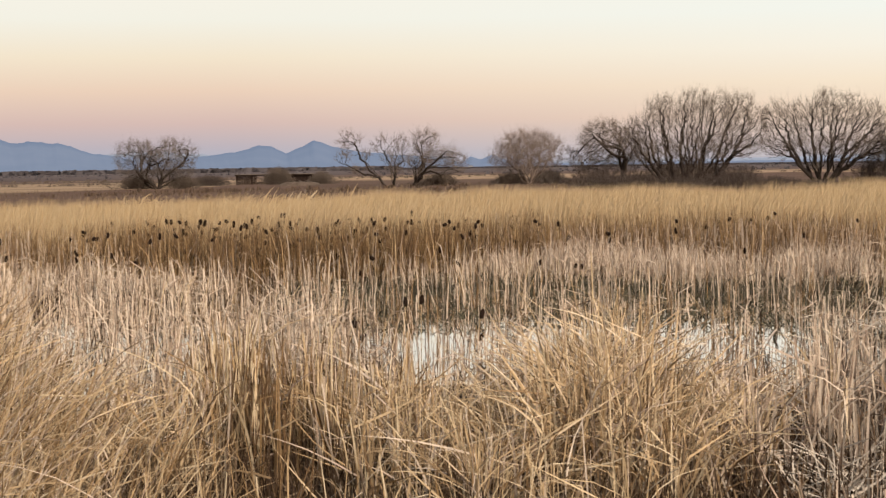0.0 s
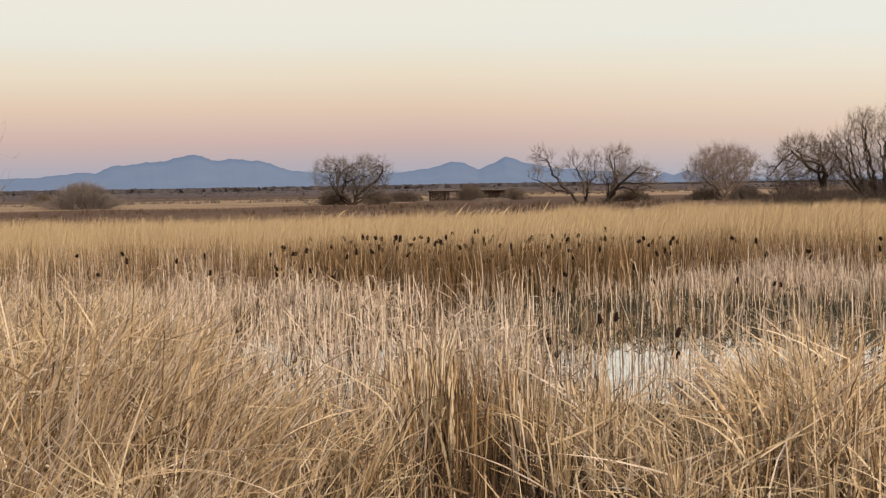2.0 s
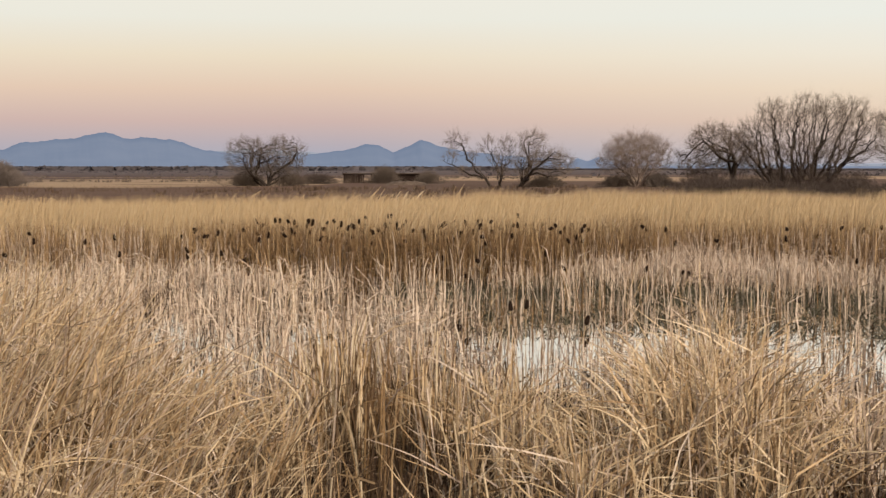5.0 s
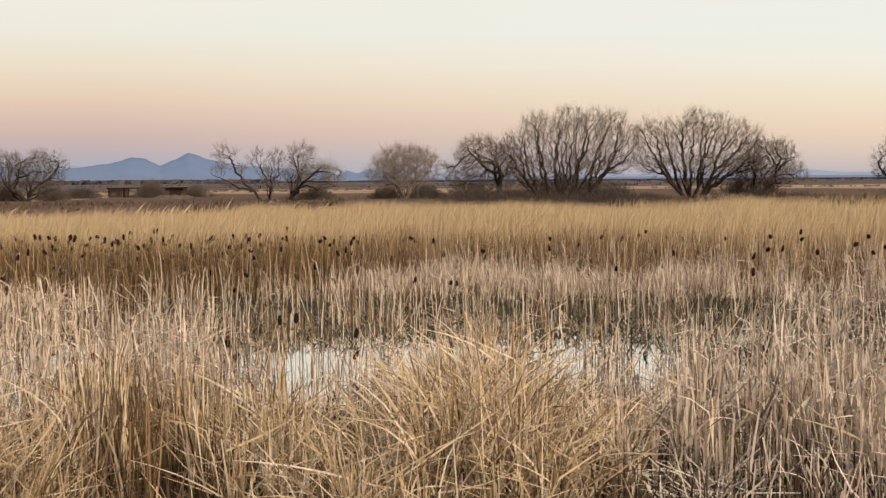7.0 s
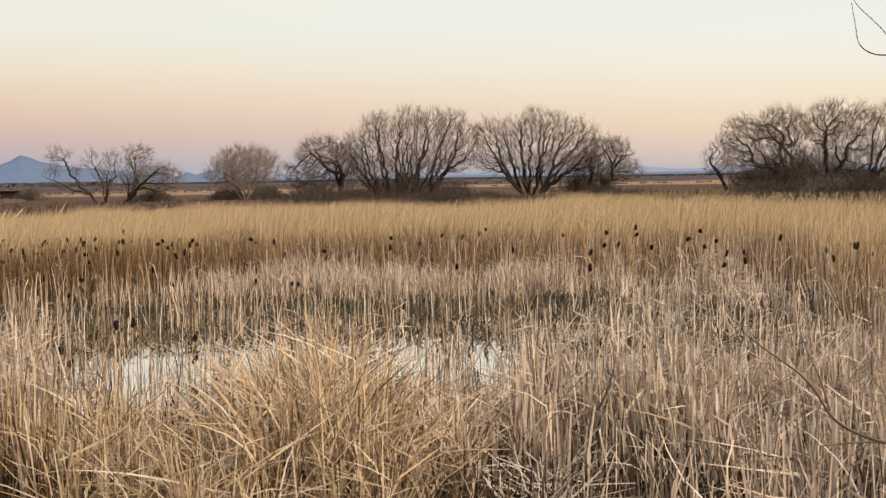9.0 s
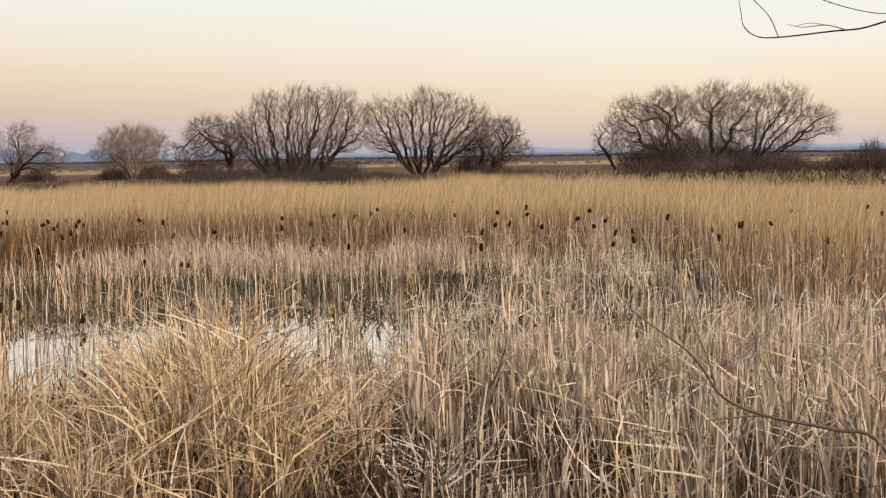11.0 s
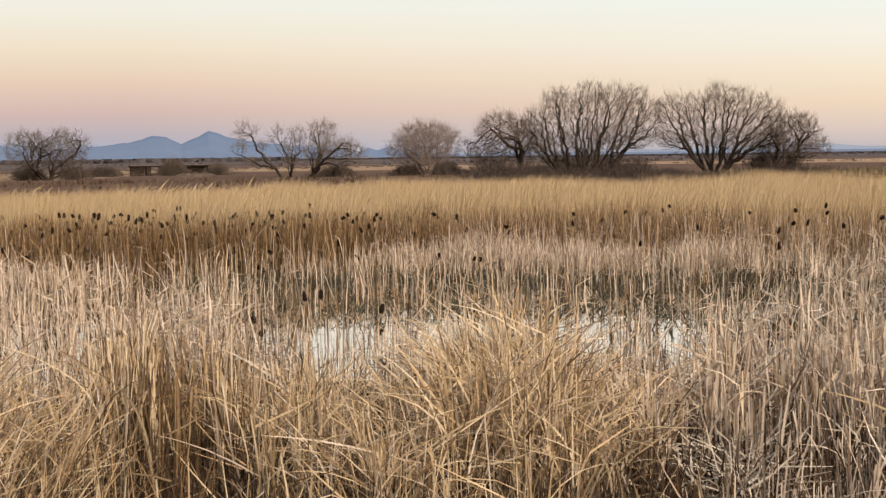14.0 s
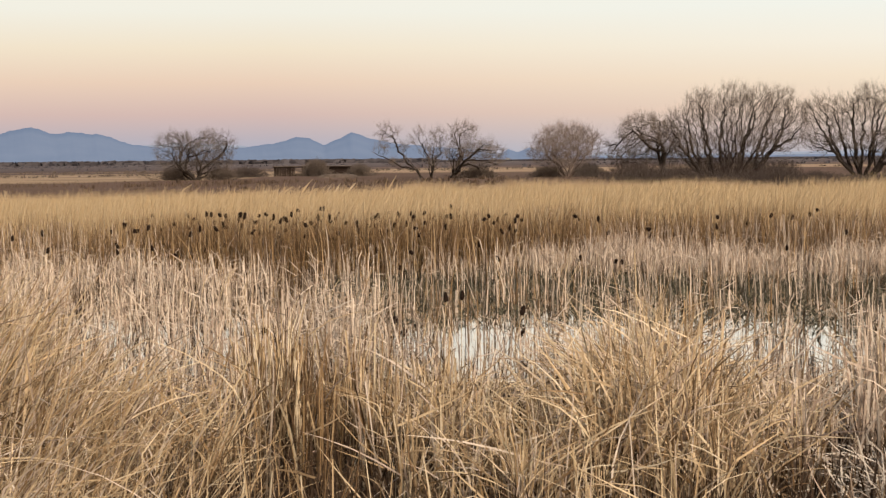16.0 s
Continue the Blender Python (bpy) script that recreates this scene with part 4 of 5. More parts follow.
def grow(lobes, starts, seed, count, fan=0, pace=0.27, kill=0.38, reach=2.4):
    """Grows main limbs from the stems to each lobe of the crown and then branches them out into a cloud of buds.
    lobes: (x, z, half width, half height), depth about as wide; starts: (x, y, lean x, lean y, height of the fork)."""
    rng = np.random.default_rng(seed)
    size = np.array([l[2] * l[2] * l[3] for l in lobes])
    share = (count * size ** 0.8 / (size ** 0.8).sum()).astype(int) + 20
    buds, hearts = [], []
    for (cx, cz, rx, rz), m in zip(lobes, share):
        p = rng.normal(0, 1, (m, 3))
        p /= np.linalg.norm(p, axis=1, keepdims=True)
        p *= rng.uniform(0.05, 1, (m, 1)) ** (1 / 2.6)
        heart = np.array([cx, rng.normal(0, 0.25 * rx), cz])
        buds.append(heart + p * np.array([rx, max(rx * 0.85, 1.0), rz]))
        hearts.append((heart, rx, rz))
    buds = np.concatenate(buds)
    buds = buds[buds[:, 2] > 0.4]
    nodes = [np.array([s[0], s[1], -0.15]) for s in starts]
    parent = [-1] * len(starts)
    forks = []
    for i, s in enumerate(starts):
        last = i
        for q in range(1, max(1, int(s[4] / pace)) + 1):
            nodes.append(np.array([s[0] + s[2] * q * pace, s[1] + s[3] * q * pace, -0.15 + q * pace]) + rng.normal(0, 0.03, 3))
            parent.append(last)
            last = len(nodes) - 1
        forks.append(last)
    if fan == 0:
        # crooked main limbs, one or two to a lobe, that sweep outwards before they rise
        for heart, rx, rz in hearts:
            for k in range(4 if rx * rz > 5.5 else 3 if rx * rz > 3.0 else 1):
                goal = heart + rng.uniform(-0.75, 0.75, 3) * np.array([rx, rx, rz * 0.55]) - np.array([0, 0, 0.25 * rz])
                near = min(forks, key=lambda q: abs(nodes[q][0] + starts[forks.index(q)][2] * 1.5 - goal[0]) + rng.uniform(0, 0.5))
                a = nodes[near]
                bow = rng.uniform(0.42, 0.72)
                c = np.array([a[0] * (1 - bow) + goal[0] * bow, a[1] * 0.5 + goal[1] * 0.5, a[2] * 0.56 + goal[2] * 0.44]) + rng.normal(0, 0.12, 3)
                n = max(2, int(np.linalg.norm(goal - a) * 1.08 / pace))
                drift_by, last = np.zeros(3), near
                for q in range(1, n + 1):
                    t = q / n
                    drift_by = drift_by * 0.86 + rng.normal(0, 0.075, 3)
                    nodes.append((1 - t) ** 2 * a + 2 * t * (1 - t) * c + t * t * goal + drift_by)
                    parent.append(last)
                    last = len(nodes) - 1
    def inside(p, grown):
        return any(((p[0] - c[0]) / rx) ** 2 + ((p[2] - c[2]) / rz) ** 2 < grown for c, rx, rz in hearts)

    def stride(first, way, most, hold):
        """Crooked limb from a node onwards, until it leaves the crown."""
        last, out, line, been = first, 0, [], False
        for q in range(most):
            if q % 2 == 1:
                way = way + rng.normal(0, 0.33, 3) * np.array([1, 0.8, 0.8]) + np.array([0, 0, 0.11])
                way = way / np.linalg.norm(way)
            p = nodes[last] + way * pace
            within = inside(p, 0.72)
            been = been or within
            out = 0 if within else out + 1
            if p[2] < 0.25 or out > (0 if been else hold):
                break
            nodes.append(p)
            parent.append(last)
            last = len(nodes) - 1
            line.append((last, way))
        return line

    if fan:
        edges = [math.atan2(c[0] + s * 0.85 * rx, c[2]) for c, rx, rz in hearts for s in (-1, 1)]
        low, high = max(min(edges), -1.35), min(max(edges), 1.35)
        for q in range(fan):
            t = min(max((q + 0.5 + rng.uniform(-0.7, 0.7)) / fan, 0.01), 0.99)
            turn = (low + (high - low) * t) * 1.22
            turn = min(max(turn, -1.42), 1.42)
            way = np.array([math.sin(turn), rng.normal(0, 0.45), math.cos(turn)])
            line = stride(forks[min(int(t * len(forks)), len(forks) - 1)], way / np.linalg.norm(way), 34, 7)
            side, at_q = rng.choice((-1, 1)), 3
            while at_q < len(line) - 2:
                node, d = line[at_q]
                bend = side * rng.uniform(0.5, 1.0)
                w2 = np.array([d[0] * math.cos(bend) + d[2] * math.sin(bend), d[1] + rng.normal(0, 0.5), d[2] * math.cos(bend) - d[0] * math.sin(bend)])
                stride(node, w2 / np.linalg.norm(w2), int((len(line) - at_q) * rng.uniform(0.5, 0.9)) + 2, 2)
                side, at_q = -side, at_q + int(rng.integers(2, 4))
    best = np.full(len(buds), 1e9)
    who = np.zeros(len(buds), int)
    done = 0
    alive = np.ones(len(buds), bool)
    for it in range(90):
        fresh = np.array(nodes[done:])
        if len(fresh) == 0:
            break
        d = np.linalg.norm(buds[:, None] - fresh[None], axis=2)
        j = d.argmin(1)
        dm = d[np.arange(len(buds)), j]
        closer = dm < best
        best[closer], who[closer] = dm[closer], j[closer] + done
        done = len(nodes)
        alive &= best > kill
        use = alive & (best < (6.0 if it < 22 else reach))
        if not use.any():
            break
        P = np.array(nodes)
        way = buds[use] - P[who[use]]
        way /= np.linalg.norm(way, axis=1, keepdims=True)
        acc = np.zeros_like(P)
        np.add.at(acc, who[use], way)
        act = np.unique(who[use])
        for i in act:
            g = acc[i]
            L = np.linalg.norm(g)
            if L < 1e-6:
                continue
            g = g / L + rng.normal(0, 0.34, 3) + np.array([0, 0, 0.05])
            g /= np.linalg.norm(g)
            nodes.append(P[i] + g * pace)
            parent.append(int(i))
        if len(nodes) > 5200:
            break
    P, parent = np.array(nodes), np.array(parent)
    # thickness by the pipe rule
    area = np.zeros(len(P))
    kids = np.zeros(len(P), int)
    for i in range(len(P) - 1, -1, -1):
        if kids[i] == 0:
            area[i] = 0.013 ** 2.25
        if parent[i] >= 0:
            area[parent[i]] += area[i]
            kids[parent[i]] += 1
    return P, parent, area ** (1 / 2.25), kids


def bare_tree(name, label, azimuth, r, lobes, starts, seed, count=900, twigs=3, twig_len=0.7, bark=None, twig_mat=None, category="tree", group="", thick=1.0, fan=0, side=13):
    x, y = polar(azimuth, r)
    thing = new(name)
    thing.location = (x, y, float(ground_z(x, y)))
    thing.rotation_euler = (0, 0, -radians(azimuth))
    tagged(thing, label, category, group)
    lift = float(dip(azimuth))
    P, parent, rad, kids = grow([(a, b + lift, c * (1.12 if c > 1.7 else 1.1), d * 1.0) for a, b, c, d in lobes], [(q[0] * 0.55, q[1], q[2], q[3], q[4] * (0.45 if fan else 1.0)) for q in starts], seed, int(count * 1.35), fan)
    rad = rad * thick * np.interp(rad, [0.013, 0.03, 0.05], [0.95, 1.55, 1.85])
    rng = np.random.default_rng(seed + 1)
    e = np.where(parent >= 0)[0]
    a, b, ra, rb = P[parent[e]], P[e], np.minimum(rad[parent[e]], rad[e] * 1.5), rad[e]
    big = rb > 0.055
    root = np.arange(len(P))
    for i in range(len(P)):
        if parent[i] >= 0:
            root[i] = root[parent[i]]
    for q in range(len(starts)):
        one = big & (root[e] == q)
        if one.any():
            v, f = tubes(a[one] - (b[one] - a[one]) * 0.12, b[one], ra[one], rb[one], 7)
            mesh_of("trunk", v, f, bark or BARK, thing, smooth=True)
    v, f = tubes(a[~big] - (b[~big] - a[~big]) * 0.15, b[~big], ra[~big], rb[~big], 3)
    crown = tagged(mesh_of("crown", v, f, bark or BARK, thing, smooth=True), kind="stuff")
    # fine twigs from all thin wood, each a long tapering shoot with side shoots
    thin = e[rb < 0.04]
    low, ends = np.repeat(thin, max(1, twigs - 2))[::3], np.repeat(e[kids[e] == 0], 5)
    src = np.concatenate([low, ends])
    m = len(src)
    brush = np.concatenate([np.full(len(low), 0.35), np.full(len(ends), 0.8)])[:, None] * np.array([[0, 0, 1.0]])
    way = P[src] - P[parent[src]]
    way /= np.linalg.norm(way, axis=1, keepdims=True)
    way = way * 0.7 + rng.normal(0, 0.55, (m, 3)) + brush
    way /= np.linalg.norm(way, axis=1, keepdims=True)
    L = twig_len * rng.uniform(0.5, 1.3, (m, 1))
    p0 = P[src]
    roots, tips, thickness = [p0], [p0 + way * L], [np.full(m, 0.0052)]
    for q in range(side):
        t = rng.uniform(0.1, 0.85, (m, 1))
        start = p0 + way * L * t
        turn = way + rng.normal(0, 0.45, (m, 3)) + np.array([0, 0, 0.2])
        roots.append(start)
        tips.append(start + turn * L * rng.uniform(0.3, 0.75, (m, 1)))
        thickness.append(np.full(m, 0.0038))
    v, f = shoots(np.concatenate(roots), np.concatenate(tips), np.concatenate(thickness))
    tagged(mesh_of("twig_spray", v, f, twig_mat or TWIG, crown), kind="stuff")
    return thing


GROVE = "bare trees along the far bank"
bare_tree("willow_tree", "bare grey willow with a low spreading crown on the bank", -16.7, 150,
          [(-1.7, 3.2, 2.3, 1.8), (1.8, 3.3, 2.4, 1.9), (-1.8, 1.7, 2.0, 1.0), (1.8, 1.7, 2.2, 1.0)], [(-0.4, 0, -0.8, 0, 0.3), (0, 0.1, -0.2, 0.1, 0.3), (0.3, 0.1, 0.3, 0.1, 0.3), (0.5, 0, 0.9, 0, 0.3)], 41, 1500, 4, 0.65, None, TWIG_PALE, fan=9, group=GROVE)
bare_tree("leaning_tree", "sparse half-dead tree leaning over with long crooked limbs", -7.38, 150,
          [(-3.9, 4.8, 1.1, 0.9), (-4.6, 3.1, 0.8, 0.5), (-2.2, 3.2, 0.6, 0.5), (-3.0, 1.5, 0.8, 0.4)], [(0, 0, -0.75, 0.0, 1.3)], 42, 260, 3, 0.7, group=GROVE)
bare_tree("leaning_tree", "slender bare tree with two upright crooked stems", -7.05, 151,
          [(-1.3, 4.1, 0.9, 1.2), (0.7, 4.1, 1.0, 1.3), (0.1, 2.5, 1.3, 1.0)], [(0, 0, -0.2, 0.0, 0.8)], 43, 300, 3, 0.7, fan=5, group=GROVE)
bare_tree("leaning_tree", "low bare tree with limbs sweeping sideways", -6.25, 150,
          [(1.2, 4.5, 1.5, 1.4), (3.2, 2.8, 2.3, 1.2), (0.9, 2.4, 1.6, 1.3), (3.4, 1.6, 2.1, 0.8)], [(0, 0, 0.5, 0, 0.7)], 44, 800, 4, 0.75, fan=10, group=GROVE)
bare_tree("willow_tree", "small rounded bare willow with fine pinkish twigs", -1.54, 150,
          [(0, 3.7, 3.3, 1.7), (-2.2, 2.4, 1.9, 1.4), (1.8, 2.6, 1.8, 1.4), (0, 1.8, 2.2, 0.9)], [(-0.3, 0, -0.8, 0, 0.3), (0, 0, -0.1, 0, 0.3), (0.1, 0, 0.3, 0, 0.3), (0.3, 0, 0.7, 0, 0.3)], 45, 1500, 4, 0.8, TWIG_PINK, TWIG_PINK, fan=10, thick=0.8, group=GROVE)
bare_tree("willow_tree", "dark bare willow leaning to one side of its thicket", 2.24, 150,
          [(-1.6, 4.6, 2.6, 1.8), (-3.6, 2.4, 2.0, 1.5), (1.0, 3.4, 1.9, 2.0), (-1.0, 2.2, 2.2, 1.3)], [(0, 0, -0.9, 0, 0.7), (0.2, 0, -0.3, 0, 0.5), (0.4, 0, 0.3, 0, 0.5)], 46, 1800, 4, 0.75, fan=14, group=GROVE)
bare_tree("cottonwood_tree", "large bare cottonwood with many trunks and a broad crown", 4.67, 150,
          [(-4.4, 4.9, 1.6, 1.9), (-2.0, 6.6, 1.9, 2.3), (1.4, 7.1, 2.0, 2.5), (3.8, 6.9, 1.7, 2.3), (6.0, 6.7, 1.8, 2.3), (7.6, 5.4, 1.4, 1.8), (-3.0, 3.0, 2.4, 1.8), (0.6, 3.4, 2.4, 1.9), (4.0, 3.5, 2.4, 1.7), (6.4, 3.5, 1.8, 1.3)],
          [(-2.6, 0, -0.5, 0, 0.6), (-1.0, 0.4, -0.1, 0.1, 0.8), (0.6, -0.3, 0.1, 0.1, 0.8), (2.4, 0.1, 0.1, 0, 0.7), (4.4, 0.2, 0.4, 0, 0.6)], 352, 3000, 4, 0.85, fan=30, thick=1.25, group=GROVE)
bare_tree("cottonwood_tree", "large bare cottonwood forking low into wide crooked limbs", 10.09, 150,
          [(-4.3, 5.9, 1.6, 2.1), (-2.3, 5.8, 1.6, 2.1), (0.5, 6.7, 1.9, 2.3), (2.9, 6.4, 1.7, 2.2), (5.4, 5.7, 1.8, 2.0), (-4.0, 3.2, 2.0, 1.2), (-1.0, 3.3, 2.0, 1.3), (2.6, 3.2, 2.4, 1.6), (5.4, 3.2, 2.0, 1.3)],
          [(-0.4, 0, -1.0, 0, 0.5), (0.0, 0.2, -0.2, 0.1, 0.6), (0.4, 0.2, 0.3, 0.1, 0.6), (0.7, -0.2, 1.0, 0, 0.5)], 48, 2500, 4, 0.85, fan=24, thick=1.3, group=GROVE)
bare_tree("willow_tree", "low bushy bare willow beside the large cottonwood", 12.7, 151,
          [(1.3, 4.0, 2.6, 1.9), (3.0, 2.1, 2.2, 1.3), (-0.6, 2.4, 1.8, 1.5), (1.5, 1.8, 2.4, 1.0)], [(0, 0, 0.3, 0, 0.3), (0.5, 0.2, 0.8, 0, 0.3), (0.2, 0, -0.4, 0, 0.3)], 49, 1200, 4, 0.7, fan=9, group=GROVE)
bare_tree("willow_tree", "thin young bare willow at the end of the grove", 18.2, 150,
          [(-1.2, 3.8, 1.7, 1.5), (-1.4, 2.2, 1.5, 0.9)], [(0, 0, -0.5, 0, 0.6)], 50, 260, 2, 0.6, None, TWIG_PALE, group=GROVE)
bare_tree("cottonwood_tree", "bare cottonwood with a dense rounded crown", 20.2, 149,
          [(-3.7, 5.5, 2.3, 2.1), (0.1, 6.1, 2.5, 2.3), (-3.4, 2.8, 2.4, 1.8), (0.4, 2.8, 2.4, 1.8)], [(-0.8, 0, -0.7, 0, 0.6), (-0.1, 0.2, -0.2, 0, 0.7), (0.5, 0, 0.3, 0, 0.7)], 51, 1700, 4, 0.9, fan=13, group=GROVE)
bare_tree("cottonwood_tree", "tall bare cottonwood with thick upright limbs", 21.9, 150,
          [(0.3, 6.5, 2.4, 2.6), (2.9, 6.6, 2.0, 2.1), (0.2, 3.0, 2.2, 1.8), (3.0, 3.2, 2.2, 1.7)], [(-0.3, 0, -0.3, 0, 0.8), (0.2, 0.1, 0.1, 0, 0.8), (0.7, 0.2, 0.6, 0, 0.7)], 52, 1500, 4, 0.9, fan=12, group=GROVE)
bare_tree("cottonwood_tree", "bare cottonwood reaching out with long limbs", 23.6, 151,
          [(2.6, 6.6, 2.8, 2.1), (5.8, 5.2, 2.2, 1.3), (6.6, 3.9, 2.0, 0.5), (1.5, 3.4, 2.0, 1.6), (3.8, 2.8, 2.0, 1.4)], [(-0.2, 0, 0.2, 0, 0.6), (0.3, 0, 0.9, 0, 0.7)], 53, 1200, 3, 0.9, fan=10, group=GROVE)
bare_tree("sapling", "thin dead sapling at the western edge of the marsh", -32.8, 40,
          [(0.6, 4.2, 0.8, 1.0), (0.9, 2.8, 0.8, 0.7)], [(0, 0, 0.15, 0, 0.8)], 54, 16, 1, 0.9, None, TWIG, thick=0.4, side=1)


def shrub(name, label, azimuth, r, w, h, seed, stems=260, mat=None, group="", fine=1.0):
    """A leafless shrub: crooked stems fanning from the base, each with side twigs."""
    x, y = polar(azimuth, r)
    thing = new(name)
    thing.location = (x, y, float(ground_z(x, y)) - 0.05)
    thing.rotation_euler = (0, 0, -radians(azimuth))
    tagged(thing, label, "shrub", group)
    rng = np.random.default_rng(seed)
    n = stems
    p0 = np.stack([rng.normal(0, w * 0.22, n), rng.normal(0, w * 0.2, n), np.zeros(n)], -1)
    tip = np.stack([p0[:, 0] + rng.normal(0, w * 0.24, n), p0[:, 1] + rng.normal(0, w * 0.2, n), np.zeros(n)], -1)
    flat = np.clip(1 - (tip[:, 0] / (w * 0.62)) ** 2, 0.12, 1)
    tip[:, 2] = h * np.sqrt(flat) * rng.uniform(0.55, 1.05, n)
    mid = p0 * 0.45 + tip * 0.55 + rng.normal(0, 0.05 * h, (n, 3))
    rad = (0.010 + 0.012 * rng.uniform(0, 1, n)) * fine
    va, fa = tubes(p0, mid, rad, rad * 0.7, 3)
    vb, fb = tubes(mid, tip, rad * 0.7, rad * 0.3, 3)
    crown = tagged(mesh_of("crown", np.concatenate([va, vb]), np.concatenate([fa, fb + len(va)]), mat or SHRUB, thing), kind="stuff")
    k = 18
    q = np.repeat(np.arange(n), k)
    s = rng.uniform(-0.2, 1, (n * k, 1))
    start = mid[q] * (1 - s) + tip[q] * s
    end = start + (rng.normal(0, 0.6, (n * k, 3)) + np.array([0, 0, 0.55])) * h * 0.16
    v, f = shoots(start, end, np.full(n * k, 0.009 * fine), seed)
    tagged(mesh_of("twig_spray", v, f, mat or SHRUB, crown), kind="stuff")
    return thing


def thickets():
    rng = np.random.default_rng(61)
    spots = [(-27.45, 152, 6.0, 2.75, TWIG_PALE), (-29.0, 260, 4.0, 2.2, SHRUB), (-11.8, 178, 3.4, 2.2, SHRUB), (-10.0, 182, 3.4, 1.6, SHRUB), (-14.6, 172, 4.4, 1.3, SHRUB_DARK),
             (-17.4, 152, 3.4, 1.5, SHRUB), (-15.6, 151, 3.2, 1.4, SHRUB), (-5.2, 151, 4.2, 1.3, SHRUB), (-0.7, 151, 3.4, 1.5, TWIG_PALE), (-2.3, 151, 3.2, 1.3, SHRUB)]
    for az, r, w, h, mat in spots:
        shrub("shrub", "rounded leafless grey-brown shrub on the plain", az, r, w, h, int(rng.integers(1e6)), 1000 if h > 2.3 else 360, mat, "shrubs on the far bank")
    for az in np.concatenate([np.arange(0.4, 14.6, 0.5), np.arange(18.4, 31, 0.5)]):
        east = az > 17
        shrub("thicket", "dark tangled leafless thicket under the bare trees", az + rng.uniform(-0.35, 0.35), 124 + rng.uniform(-9, 14), rng.uniform(2.4, 5.0),
              rng.uniform(0.7, 1.8) * (1.4 if east else 0.55 if 8.4 < az < 12.2 else 1.0) * (1.4 if rng.uniform() < 0.2 else 1), int(rng.integers(1e6)), int(rng.uniform(110, 200)), SHRUB_DARK if rng.uniform() < 0.9 else SHRUB, "thicket under the trees")


    for az, h in ((18.9, 3.0), (19.6, 4.2), (20.2, 3.6), (20.9, 4.4), (21.5, 3.8), (22.3, 4.0), (23.0, 3.4), (23.8, 3.0), (24.7, 2.6), (4.0, 2.8), (5.1, 3.2), (6.0, 2.6), (12.0, 2.6), (13.0, 2.4), (1.0, 2.2)):
        shrub("thicket", "tall grey leafless thicket between the tree trunks", az, 150 + rng.uniform(-2, 2), rng.uniform(3.6, 5.0), h, int(rng.integers(1e6)), 170, SHRUB if rng.uniform() < 0.5 and az > 17 else SHRUB_DARK, "thicket under the trees")


thickets()

for az, r, w, h in ((24.2, 9.4, 0.9, 0.40), (26.0, 9.0, 1.1, 0.48), (27.6, 9.5, 1.0, 0.42), (22.4, 8.9, 0.8, 0.34), (18.2, 8.9, 0.7, 0.30), (29.5, 9.1, 1.2, 0.45)):
    shrub("weed", "low tangle of dry twiggy brown weeds on the mud", az, r, w, h, int(az * 10), 150, WEED, "weeds at the foot of the bank", 0.3)


def brush_strip(name, label, r0, r1, n, h, seed, mat, az0=-40, az1=36, gap=0.4, level=0.6, wide=0.2):
    """Far brush that no one could count: tufts of short twigs."""
    rng, az, r, x, y = scatter(seed, n, az0, az1, r0, r1, lambda az, r, x, y: step(waves(seed, (r1 - r0) * 0.5)(x, y), gap, gap + 0.3))
    m = len(x)
    k = 9
    cx, cy = np.repeat(x, k), np.repeat(y, k)
    size = np.repeat(h * rng.uniform(0.85 if level > 0.78 else 0.4, 1.1, m), k)
    px = cx + rng.normal(0, 0.7, m * k) * size
    py = cy + rng.normal(0, 0.7, m * k) * size
    d = np.hypot(px - cx, py - cy) / size
    ribbons(name, label, mat, px, py, size * np.clip(1.1 - 0.4 * d * d, 0.2, 1.1) * rng.uniform(level, 1, m * k), size * rng.uniform(wide, wide + 0.3, m * k),
            np.abs(rng.normal(0, 0.3, m * k)), rng.uniform(-math.pi, math.pi, m * k), 0.0, 0.5, 1.0, seed + 1, 2 if wide > 2 else 3, STALK if level > 0.7 else LEAF, category="brush")


brush_strip("plain_brush", "scattered low dry brush on the plain", 185, 360, 2200, 0.6, 71, SHRUB)
brush_strip("bank_brush", "tussocks of dry brown sedge and brush along the far bank", 92, 140, 260, 0.5, 79, SEDGE, -30, -4, 0.3)
brush_strip("far_brush", "distant dark brush across the plain", 420, 1000, 1600, 1.1, 73, HAZED_SCRUB, -40, 36, 0.4, 0.75, 0.4)
brush_strip("far_woods", "dark line of far woods below the mountains", 1150, 1700, 1500, 3.4, 75, HAZED_SCRUB, -40, -7, -0.1, 0.8, 4.0)
brush_strip("far_woods", "low dark line of distant scrub on the horizon", 1150, 1700, 900, 1.5, 77, HAZED_SCRUB, -7, 36, -0.1, 0.8, 5.0)


# ---------------------------------------------------------------- shed, bank and far houses
def box(bm, x0, x1, y0, y1, z0, z1, bevel=0.01):
    res = bmesh.ops.create_cube(bm, size=1.0, matrix=Matrix.Translation(((x0 + x1) / 2, (y0 + y1) / 2, (z0 + z1) / 2)) @ Matrix.Diagonal((x1 - x0, y1 - y0, z1 - z0, 1)))
    if bevel:
        edges = list({e for v in res["verts"] for e in v.link_edges})
        bmesh.ops.bevel(bm, geom=edges, offset=bevel, segments=1, affect="EDGES")


def one_box(*a, **k):
    bm = bmesh.new()
    box(bm, *a, **k)
    return bm


